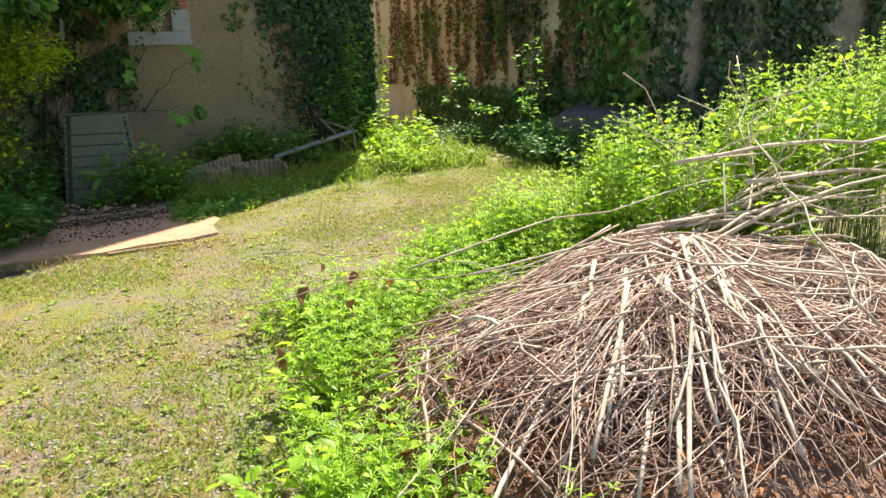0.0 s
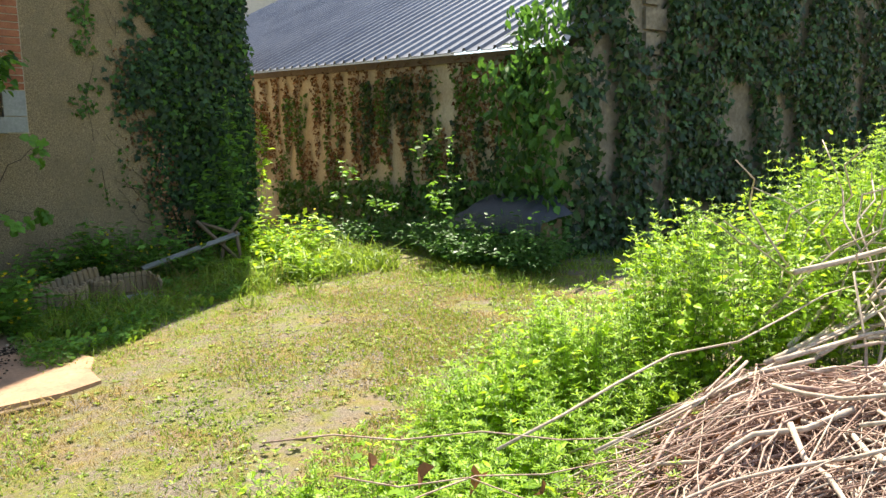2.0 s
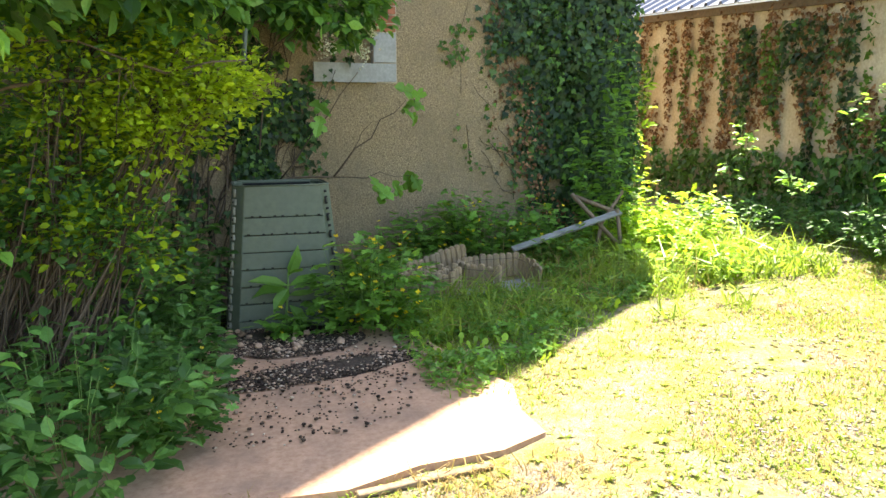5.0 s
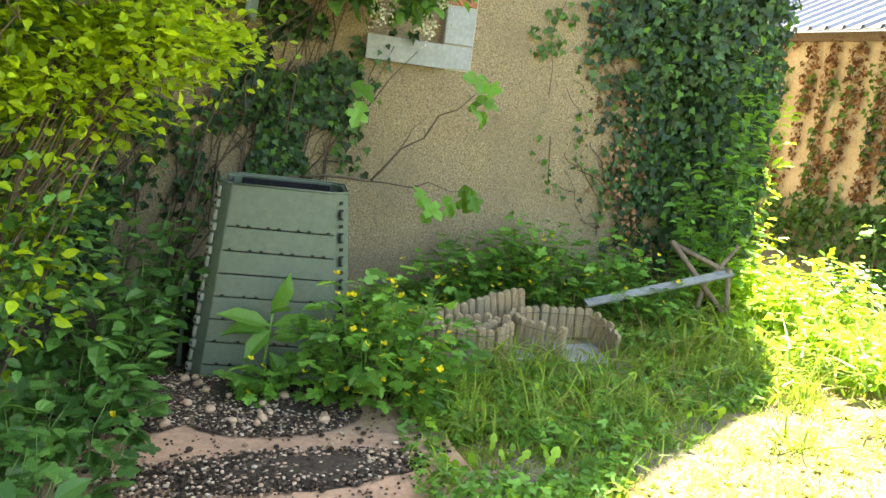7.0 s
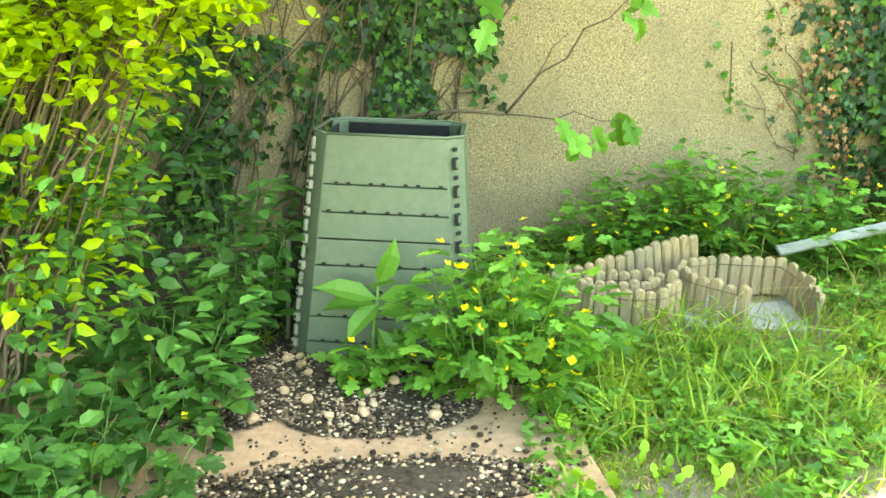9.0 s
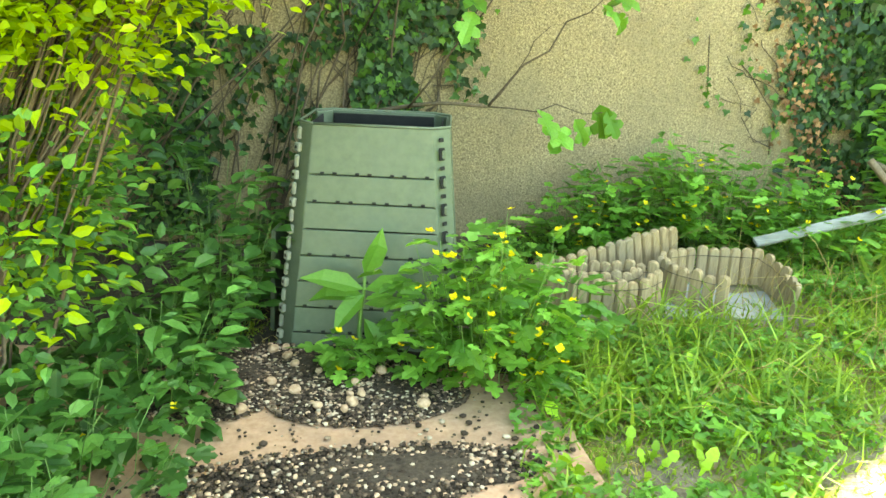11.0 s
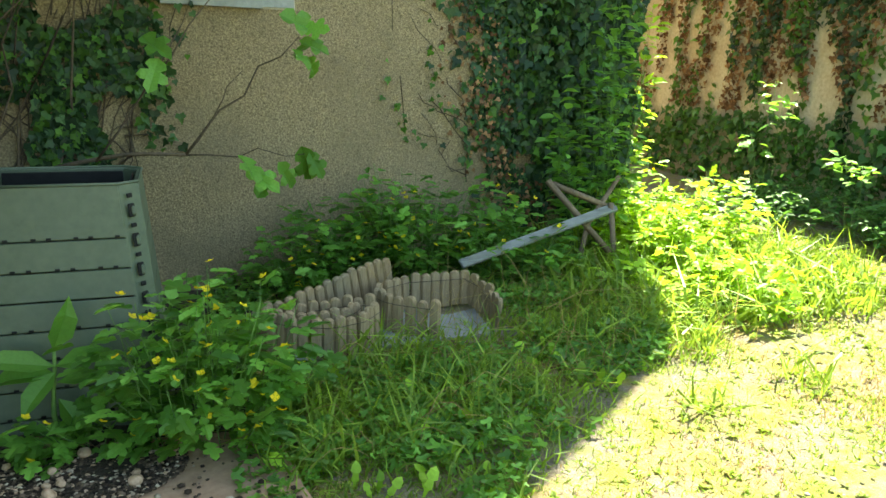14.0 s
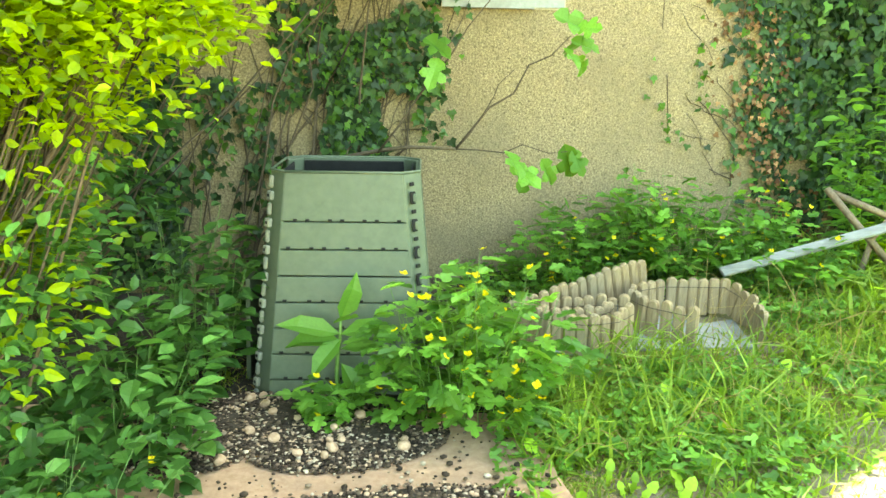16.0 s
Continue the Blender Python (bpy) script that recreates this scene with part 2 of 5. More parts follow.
CLOVER = (((0, 0, 0), (0.25, 0.28, 0.06), (0.62, 0.3, 0.1), (0.72, 0, 0.05), (0.62, -0.3, 0.1), (0.25, -0.28, 0.06), (-0.2, 0.62, 0.1), (-0.5, 0.4, 0.07), (-0.5, -0.4, 0.07), (-0.2, -0.62, 0.1)),
          ((0, 5, 4, 3), (0, 3, 2, 1), (0, 1, 6, 7), (0, 8, 9, 5)))
DANDELION = (((0, 0.02, 0), (0, -0.03, 0), (0.3, 0.07, 0.03), (0.3, -0.07, 0.03), (0.36, 0.14, 0.04), (0.36, -0.14, 0.04), (0.6, 0.1, 0.04), (0.6, -0.1, 0.04), (0.66, 0.19, 0.03), (0.66, -0.19, 0.03), (0.88, 0.14, 0), (0.88, -0.14, 0), (1, 0, -0.06)),
             ((0, 1, 3, 2), (2, 3, 5, 4), (4, 5, 7, 6), (6, 7, 9, 8), (8, 9, 11, 10), (10, 11, 12)))
FLOWER = (((0, 0, 0), (0.46, 0.04, 0.05), (0.42, 0.42, 0.14), (0.04, 0.46, 0.05), (-0.04, 0.46, 0.05), (-0.42, 0.42, 0.14), (-0.46, 0.04, 0.05), (-0.46, -0.04, 0.05), (-0.42, -0.42, 0.14), (-0.04, -0.46, 0.05), (0.04, -0.46, 0.05), (0.42, -0.42, 0.14), (0.46, -0.04, 0.05)),
          ((0, 1, 2, 3), (0, 4, 5, 6), (0, 7, 8, 9), (0, 10, 11, 12)))


def unit(a):
    return a / np.maximum(np.linalg.norm(a, axis=1, keepdims=True), 1e-9)


def leaves(name, pos, axis, normal, size, shape, material, curl=1.0):
    """One mesh of many leaves, each of its own size and turn."""
    pos, axis = np.asarray(pos, float), unit(np.asarray(axis, float))
    side = unit(np.cross(np.asarray(normal, float), axis))
    up = np.cross(axis, side)
    tv = np.array(shape[0])
    size = np.broadcast_to(np.asarray(size, float), (len(pos),))
    lift = tv[None, :, 2, None] * (curl * rng.uniform(0.3, 2.2, len(pos)))[:, None, None]
    v = pos[:, None] + size[:, None, None] * (tv[None, :, 0, None] * axis[:, None] + tv[None, :, 1, None] * side[:, None] + lift * up[:, None])
    k = len(tv)
    f = [tuple(i * k + j for j in q) for i in range(len(pos)) for q in shape[1]]
    return mesh_of(name, v.reshape(-1, 3), f, material)


def tubes(name, lines, material, sides=5):
    """One mesh of many tapering rods: (points, first radius, last radius)."""
    vs, fs, n = [], [], 0
    a = np.linspace(0, 2 * np.pi, sides, endpoint=False)
    for pts, r0, r1 in lines:
        p = np.asarray(pts, float)
        d = np.gradient(p, axis=0)
        d = unit(d)
        ref = np.where(np.abs(d[:, 2:3]) > 0.9, np.array([[1.0, 0, 0]]), np.array([[0, 0, 1.0]]))
        s = unit(np.cross(d, ref))
        u = np.cross(s, d)
        r = np.linspace(r0, r1, len(p))
        ring = p[:, None] + r[:, None, None] * (np.cos(a)[None, :, None] * s[:, None] + np.sin(a)[None, :, None] * u[:, None])
        vs.append(ring.reshape(-1, 3))
        m = len(p)
        for i in range(m - 1):
            for j in range(sides):
                fs.append((n + i * sides + j, n + i * sides + (j + 1) % sides, n + (i + 1) * sides + (j + 1) % sides, n + (i + 1) * sides + j))
        fs.append(tuple(n + j for j in range(sides - 1, -1, -1)))
        fs.append(tuple(n + (m - 1) * sides + j for j in range(sides)))
        n += m * sides
    return mesh_of(name, np.concatenate(vs), fs, material, True)


def bent(a, b, sag=0.0, wob=0.02, n=6):
    """A crooked line from a to b."""
    t = np.linspace(0, 1, n)[:, None]
    p = np.asarray(a, float) * (1 - t) + np.asarray(b, float) * t
    p += rng.normal(0, wob, p.shape) * np.sin(np.pi * t)
    p[:, 2] += sag * 4 * (t * (1 - t))[:, 0]
    return p


def rand_dirs(n, up=0.3):
    d = rng.normal(0, 1, (n, 3))
    d[:, 2] = d[:, 2] * 0.6 + up
    return unit(d)


def herb(name, label, category, cx, cy, rx, ry, h, stems, leaf, shape, material, flowers=0, group="", per=9, base=None, lean=(0, 0), flower_size=0.028, low=0.25):
    """A clump of leafy stems, with flowers at the top."""
    ob = thing(name, label, category, group, "", (cx, cy, float(gz(cx, cy)) if base is None else base))
    lines, P, A, N, S = [], [], [], [], []
    tips = []
    for _ in range(stems):
        r, t = math.sqrt(rng.uniform()), rng.uniform(0, 2 * math.pi)
        x, y = cx + rx * r * math.cos(t), cy + ry * r * math.sin(t)
        z = float(gz(x, y)) if base is None else base
        hh = h * (1.05 - 0.45 * r * r) * rng.uniform(0.6, 1.1)
        top = (x + (x - cx) * 0.25 + rng.normal(0, 0.04) + lean[0] * hh, y + (y - cy) * 0.25 + rng.normal(0, 0.04) + lean[1] * hh, z + hh)
        p = bent((x * 0.6 + cx * 0.4, y * 0.6 + cy * 0.4, z), top, 0, 0.015, 5)
        lines.append((p, 0.0028, 0.0012))
        tips.append(p[-1])
        for _ in range(per):
            u = rng.uniform(low, 1.0)
            q = p[0] + (p[-1] - p[0]) * u
            d = np.array([rng.normal(0, 0.8) + (x - cx) / rx * 0.7, rng.normal(0, 0.8) + (y - cy) / ry * 0.7, rng.uniform(-0.1, 0.45)])
            d /= np.linalg.norm(d)
            P.append(q + d * leaf * rng.uniform(0.1, 0.9))
            A.append(d + np.array([0, 0, -0.15]))
            N.append((rng.normal(0, 0.3) + d[0] * 0.35, rng.normal(0, 0.3) + d[1] * 0.35, 1))
            S.append(leaf * rng.uniform(0.5, 1.3))
    tagged(part("stem", tubes("stem", lines, STEM, 3), ob), kind="stuff")
    part("foliage", leaves("foliage", P, A, N, S, shape, material), ob)
    if flowers:
        Q = np.array(P)
        score = (Q[:, 2] - Q[:, 2].min()) / h - 0.8 * (Q[:, 1] - cy) / ry + rng.normal(0, 0.3, len(Q))
        pick = Q[rng.permutation(np.argsort(-score)[:len(Q) // 4])[:flowers]]
        me = leaves("flower", np.zeros((1, 3)), [(1, 0, 0.05)], [(0.1, 0, 1)], [flower_size], FLOWER, PETAL)
        for q in pick:
            f = part("flower", me, ob, "yellow four-petalled flower")
            f.matrix_parent_inverse = Matrix()
            f.location = Vector(q) + Vector((0, -0.035, 0.045)) - ob.location
            f.rotation_euler = (rng.normal(0.5, 0.3), rng.normal(0, 0.4), rng.uniform(0, 6))
    return ob

def whorled(name, label, n, spot, height, leaf, material, kind="stuff", group=""):
    """Many thin stems ringed with narrow leaves; spot(n) gives x and y, height(x, y) the reach of the stems."""
    ob = thing(name, label, "plant", group, kind)
    x, y = spot(n)
    lines, P, A, N, S = [], [], [], [], []
    for px, py in zip(x, y):
        z, h = float(gz(px, py)), float(height(px, py)) * rng.uniform(0.72, 1.12)
        if h < 0.05:
            continue
        p = bent((px, py, z), (px + rng.normal(0, 0.09), py + rng.normal(0, 0.09), z + h), 0, 0.025, 5)
        lines.append((p, 0.0022, 0.001))
        m = max(2, min(9, int(h / 0.045)))
        for u in np.linspace(max(0.0, 1 - 0.4 / h), 1.0, m):
            q = p[0] + (p[-1] - p[0]) * u
            t0 = rng.uniform(0, 6.28)
            r = leaf * (1.15 - 0.35 * u) * rng.uniform(0.75, 1.25)
            for i in range(6):
                a = t0 + i * 1.047 + rng.normal(0, 0.15)
                P.append(q)
                A.append((math.cos(a), math.sin(a), rng.uniform(-0.05, 0.75)))
                N.append((-0.4 * math.cos(a), -0.4 * math.sin(a), 1))
                S.append(r)
    tagged(part("stem", tubes("stem", lines, STEM, 3), ob), kind="stuff")
    tagged(part("foliage", leaves("foliage", P, A, N, S, LANCE, material), ob), kind="stuff")
    return ob


# ---- the setting ----
# ground: one sheet to the horizon, finer near the walk
gx = np.unique(np.concatenate([np.linspace(-400, -8, 12), np.arange(-8, 10.01, 0.2), np.linspace(10, 400, 12)]))
gy = np.unique(np.concatenate([np.linspace(-400, -12, 12), np.arange(-12, 8.01, 0.2), np.linspace(8, 400, 12)]))
GX, GY = np.meshgrid(gx, gy)
GZ = gz(GX, GY) + np.array([noise.noise((x * 1.3, y * 1.3, 0)) * 0.02 + noise.noise((x * 0.4, y * 0.4, 5)) * 0.025 for x, y in zip(GX.ravel(), GY.ravel())]).reshape(GX.shape) * (np.abs(GX) < 12)
nx, ny = len(gx), len(gy)
ground_faces = [(j * nx + i, j * nx + i + 1, (j + 1) * nx + i + 1, (j + 1) * nx + i) for j in range(ny - 1) for i in range(nx - 1)]
tagged(new("ground", mesh_of("ground", np.stack([GX, GY, GZ], -1).reshape(-1, 3), ground_faces, LAWN, True)), "worn sunlit lawn of thin grass over grey soil", "lawn", "", "structure")


def ground_at(x, y):
    return float(gz(x, y)) + noise.noise((x * 1.3, y * 1.3, 0)) * 0.02 + noise.noise((x * 0.4, y * 0.4, 5)) * 0.025


# bare dark soil under the shrubs and along the house wall
bxs, bys = np.arange(-4.2, 3.3, 0.08), np.arange(-3.4, 1.95, 0.08)
bed_v, bed_i, bed_f = [], {}, []
for i, bx in enumerate(bxs):
    for j, by in enumerate(bys):
        edge = 0.10 * noise.noise((bx * 3, by * 3, 4)) + 0.05 * noise.noise((bx * 9, by * 9, 4))
        if ((bx < -0.28 + edge and ((bx + 1.4) / 2.4) ** 2 + ((by - 0.2) / 2.9) ** 2 < 1 + 2.5 * edge) or by > 0.95 + edge - 0.3 * (bx < 1.0) or (bx < 0.95 + edge and by > -0.5)) and by < 1.66 + 0.15 * (bx - 1.6):
            bed_i[i, j] = len(bed_v)
            bed_v.append((bx, by, ground_at(bx, by) + 0.016 + 0.012 * noise.noise((bx * 12, by * 12, 1))))
for (i, j), k in bed_i.items():
    if (i + 1, j) in bed_i and (i, j + 1) in bed_i and (i + 1, j + 1) in bed_i:
        bed_f.append((k, bed_i[i + 1, j], bed_i[i + 1, j + 1], bed_i[i, j + 1]))
tagged(new("soil_bed", mesh_of("soil_bed", bed_v, bed_f, SOIL, True)), "bare dark soil under shrubs and house wall", "soil", "", "structure")


def wy(x):
    """Face of the house wall."""
    return 1.68 + 0.15 * (x - 1.6)


def house_block(name, x0, x1, z0, z1, material=PLASTER, deep=0.4, proud=0.0):
    return prism(name, [(x0, wy(x0) - proud), (x1, wy(x1) - proud), (x1, wy(x1) + deep), (x0, wy(x0) + deep)], z0, z1, material)


house = thing("wall_house", "beige pebbledash house wall half covered in ivy", "wall", "", "structure")
# the unseen top at 12.5 m is set by how far the shade must reach
part("wall_right", house_block("wall_right", 1.36, 3.6, -0.3, 12.5), house)
part("wall_left", house_block("wall_left", -7, 0.68, -0.3, 12.5), house)
part("wall_below", house_block("wall_below", 0.68, 1.36, -0.3, 1.68), house)
part("wall_above", house_block("wall_above", 0.68, 1.36, 3.0, 12.5), house)
part("wall_side", prism("wall_side", [(3.2, wy(3.6) + 0.4), (3.6, wy(3.6) + 0.4), (3.45, 9), (3.05, 9)], -0.3, 12.5, PLASTER), house)
part("wall_behind", prism("wall_behind", [(-7, 9), (3.45, 9), (3.45, 9.4), (-7, 9.4)], -0.3, 12.5, PLASTER), house)
# added block above the view, shaped so its shadow edge crosses the lawn
tagged(new("roof_house", prism("roof_house", [(2.6, wy(2.6) - 0.01), (2.75, 1.05), (4.63, 1.27), (5.36, 3.32), (5.2, 4.6), (3.61, 4.6), (3.61, wy(3.6) - 0.01)], 4.4, 12.5, PLASTER)), "added unseen block above the house corner, casting the lawn shadow", "corner bay", "", "structure")

window = thing("window_1", "walled-up house window with grey stone sill and brick jamb", "window", "", "structure")
part("infill", house_block("infill", 0.68, 1.15, 1.84, 3.0, PLASTER, 0.3, -0.09), window)
part("window_sill", house_block("window_sill", 0.64, 1.17, 1.68, 1.835, STONE, 0.3, 0.05), window, "grey stone sill")
part("mortar_bed", house_block("mortar_bed", 1.15, 1.36, 1.68, 3.0, MORTAR, 0.3, 0.0), window)
for z0, z1, m, nm in [(1.69, 1.84, STONE, "stone"), (1.85, 2.09, STONE, "stone")] + [(2.102 + 0.072 * i, 2.162 + 0.072 * i, BRICK, "brick") for i in range(12)]:
    part(nm, house_block(nm, 1.155, 1.352, z0, z1, m, 0.2, 0.012 + rng.uniform(0, 0.004)), window)

# shed along the far side of the lawn
S0, S1 = Vector((6.42, -0.75)), Vector((5.82, 17.75))


def shed_eave(y):
    return 2.54 + (y + 0.6) * 0.066


shed = thing("shed", "long low shed with ribbed grey steel roof and ivy walls", "shed", "", "", (6.42, -0.75, float(gz(6, -0.75))))
part("wall", prism("wall", [(S0.x, S0.y), (S0.x + 0.35, S0.y), (S1.x + 0.35, S1.y), (S1.x, S1.y)], -0.2, lambda x, y: shed_eave(y) - 0.03, SHED_PLASTER), shed, "stained beige lime-rendered wall")
for k in range(11):
    zq = 0.15 + k * 0.29
    wq = 0.24 + 0.12 * (k % 2)
    part("quoin", prism("quoin", [(7.62, -0.84), (7.62 + wq, -0.85 + rng.uniform(-0.01, 0.01)), (7.62 + wq, -0.74), (7.62, -0.74)], zq, zq + 0.26 + rng.uniform(-0.02, 0.02), OLDSTONE), shed, "pale rough corner stone")
part("end_wall", prism("end_wall", [(6.771, -0.75), (15, -1.1), (15, -0.75), (6.771, -0.4)], -0.2, 3.9, OLDSTONE), shed, "rough stone end wall under ivy")
# roof sheet with raised ribs
pitch = 0.52
ys = []
yy = -0.85
while yy < 17.8:
    ys += [(yy, 0.0), (yy + 0.215, 0.0), (yy + 0.235, 0.045), (yy + 0.275, 0.045), (yy + 0.295, 0.0)]
    yy += 0.2951
rv, rf = [], []
for i, (y, k) in enumerate(ys):
    for j in range(2):
        x = 6.26 - 0.03 * (y + 0.75) + (0, 6.5)[j]
        rv += [(x, y, shed_eave(y) + k + (0, 6.5 * pitch)[j])]
rf = [(2 * i, 2 * i + 1, 2 * i + 3, 2 * i + 2) for i in range(len(ys) - 1)]
roof = part("roof", mesh_of("roof", rv, rf, ROOF), shed, "dark grey ribbed sheet-steel roof")
sm = roof.modifiers.new("thickness", "SOLIDIFY")
sm.thickness, sm.offset = 0.012, -1
part("eave_board", prism("eave_board", [(6.36, -0.7), (6.41, -0.7), (5.82, 17.4), (5.77, 17.4)], lambda x, y: shed_eave(y) - 0.12, lambda x, y: shed_eave(y) - 0.02, ROOF_UNDER), shed)
building = thing("far_building", "pale grey rendered building with a white window beyond", "building", "", "", (12, 24, 0))
part("wall", prism("wall", [(3, 24), (22, 22), (22, 28), (3, 30)], 0, 15, PALEWALL), building)
part("window", prism("window", [(9.2, 23.28), (10.2, 23.17), (10.2, 23.4), (9.2, 23.5)], 9.0, 10.6, CREAM), building, "white window")

# broken paving slab with soil over it
slab_outline = [(-1.3, -2.2), (-0.3, -2.18), (0.25, -2.22), (0.55, -2.12), (0.9, -2.1), (1.13, -2.0), (1.12, -1.75), (1.2, -1.45), (1.1, -1.15), (1.0, -0.7), (0.98, -0.3), (0.55, -0.24), (-0.2, -0.16), (-1.3, -0.15)]
tagged(new("paving_slab", prism("paving_slab", slab_outline, lambda x, y: float(gz(x, y)) - 0.05, lambda x, y: float(gz(x, y)) + 0.035, PAVING)), "broken pinkish concrete slab littered with soil", "paving slab")
# added strip that stands in for the broken lower edge of the slab
lath = tagged(new("lath", box_mesh("lath", (0.55, 0.035, 0.02), BROWNWOOD, 0.004)), "added brown strip standing in for the slab's broken edge", "lath")
lath.matrix_world = Matrix.Translation((0.55, -2.21, float(gz(0.55, -2.21)) + 0.02)) @ Euler((0.08, -0.02, 0.12)).to_matrix().to_4x4()
tagged(new("garden_slab", prism("garden_slab", [(1.1, 0.33), (2.12, 0.38), (2.2, 1.0), (1.1, 1.0)], 0.0, 0.105, CONCRETE)), "grey concrete slab under the wooden edging", "slab")

# ---- compost bin ----
bx0, bz0 = 0.238, 0.022
bin_ob = thing("compost_bin", "open green-grey plastic compost bin with slatted sides", "compost bin", "", "", (bx0, 0.3, bz0))


def bin_half(z):
    return 0.378 - 0.085 * (z / 0.97)


def bin_front(z):
    return -0.09 + 0.115 * (z / 0.97)


def bin_back(z):
    return 0.58 - 0.085 * (z / 0.97)


levels = [0.0, 0.11, 0.215, 0.32, 0.425, 0.53, 0.635, 0.745, 0.94]
cut = 0.066


def slat_mesh(name, corners, thick, material):
    """A board whose outer face has the four corners, counted anticlockwise from outside."""
    c = [Vector(p) for p in corners]
    n = (c[1] - c[0]).cross(c[3] - c[0]).normalized()
    inner = [p - n * thick for p in c]
    bm = bmesh.new()
    vs = [bm.verts.new(p) for p in c + inner]
    for q in ((0, 1, 2, 3), (7, 6, 5, 4), (0, 4, 5, 1), (1, 5, 6, 2), (2, 6, 7, 3), (3, 7, 4, 0)):
        bm.faces.new([vs[i] for i in q])
    bmesh.ops.bevel(bm, geom=bm.edges[:], offset=0.003, segments=1, affect="EDGES")
    me = bpy.data.meshes.new(name)
    bm.to_mesh(me)
    bm.free()
    me.materials.append(material)
    return me


slot_me = box_mesh("slot", (0.016, 0.006, 0.008), BLACK, 0.001)
for i in range(8):
    za, zb = levels[i], levels[i + 1] - 0.004
    step = 0.006 if i in (0, 1, 2, 3, 4) else 0.0
    for face in range(4):
        h0, h1 = bin_half(za) - cut, bin_half(zb) - cut
        f0, f1 = bin_front(za) - step, bin_front(zb) - step
        b0, b1 = bin_back(za), bin_back(zb)
        z0, z1 = bz0 + za, bz0 + zb
        if face == 0:
            c = [(bx0 - h0, f0, z0), (bx0 + h0, f0, z0), (bx0 + h1, f1, z1), (bx0 - h1, f1, z1)]
        elif face == 1:
            c = [(bx0 + h0, b0, z0), (bx0 - h0, b0, z0), (bx0 - h1, b1, z1), (bx0 + h1, b1, z1)]
        elif face == 2:
            c = [(bx0 + h0 + cut, f0 + cut, z0), (bx0 + h0 + cut, b0 - cut, z0), (bx0 + h1 + cut, b1 - cut, z1), (bx0 + h1 + cut, f1 + cut, z1)]
        else:
            c = [(bx0 - h0 - cut, b0 - cut, z0), (bx0 - h0 - cut, f0 + cut, z0), (bx0 - h1 - cut, f1 + cut, z1), (bx0 - h1 - cut, b1 - cut, z1)]
        slat = part("slat", slat_mesh("slat", c, 0.018, PLASTIC), bin_ob)
        if face == 0 and i not in (0, 5):
            for k in range(7):
                s = part("slot", slot_me, slat)
                s.matrix_parent_inverse = Matrix()
                u = -0.83 + 1.66 * k / 6 + (0.05 if (k + i) % 2 else -0.03)
                s.location = Vector((bx0 + u * h0, f0 - 0.001, z0 + 0.006))
# bevelled corners with hinge strips
hinge_me = box_mesh("hinge", (0.030, 0.020, 0.036), HINGE, 0.004)
pin_me = box_mesh("hinge", (0.020, 0.016, 0.050), HINGE, 0.005)
notch_me = box_mesh("hinge_slot", (0.012, 0.008, 0.012), BLACK, 0.002)
clip_me = box_mesh("clip", (0.018, 0.010, 0.036), PLASTIC, 0.006)
gap_me = box_mesh("hinge_hole", (0.024, 0.006, 0.016), BLACK, 0.002)
hole_me = box_mesh("hinge_hole", (0.030, 0.006, 0.050), BLACK, 0.004)
for sx in (-1, 1):
    for back in (0, 1):
        c0 = lambda z: (bx0 + sx * (bin_half(z) - cut), bin_back(z) if back else bin_front(z), bz0 + z)
        c1 = lambda z: (bx0 + sx * bin_half(z), bin_back(z) - cut if back else bin_front(z) + cut, bz0 + z)
        q = [c0(0), c1(0), c1(0.935), c0(0.935)]
        if (sx > 0) == bool(back):
            q = [q[1], q[0], q[3], q[2]]
        part("corner_panel", slat_mesh("corner_panel", q, 0.016, PLASTIC), bin_ob)
        if back:
            continue
        for k in range(17):
            z = 0.03 + k * 0.054
            px = bx0 + sx * (bin_half(z) - (0.034 if sx > 0 else 0.010))
            py = bin_front(z) + cut * (0.42 if sx > 0 else 0.72)
            if sx < 0:
                h = part("hinge", hinge_me if k % 2 else pin_me, bin_ob, "pale plastic hinge knuckle")
            else:
                h = part("hinge_hole", hole_me if k % 2 else gap_me, bin_ob)
            h.matrix_parent_inverse = Matrix()
            h.location = Vector((px, py - 0.013, bz0 + z)) - bin_ob.location
            h.rotation_euler = (-0.11, 0, sx * radians(45))
            if sx > 0 and k % 2:
                c = part("clip", clip_me, h)
                c.matrix_parent_inverse = Matrix()
                c.location = (0.006, -0.005, -0.002)
            elif sx < 0 and k % 2:
                c = part("hinge_slot", notch_me, h)
                c.matrix_parent_inverse = Matrix()
                c.location = (0, -0.009, 0)
hh, ff, bb, zt = bin_half(0.935), bin_front(0.935), bin_back(0.935), bz0 + 0.938
part("rim", tubes("rim", [([(bx0 - hh + cut, ff, zt), (bx0 + hh - cut, ff, zt), (bx0 + hh, ff + cut, zt), (bx0 + hh, bb - cut, zt), (bx0 + hh - cut, bb, zt), (bx0 - hh + cut, bb, zt), (bx0 - hh, bb - cut, zt), (bx0 - hh, ff + cut, zt), (bx0 - hh + cut, ff, zt)], 0.006, 0.006)], PLASTIC, 4), bin_ob)
for u in (-0.12, 0.1):
    part("catch", box_mesh("catch", (0.062, 0.014, 0.03), CATCH, 0.003), bin_ob).matrix_parent_inverse = Matrix()
    bin_ob.children[-1].location = Vector((bx0 + u, ff - 0.004, zt - 0.02)) - bin_ob.location
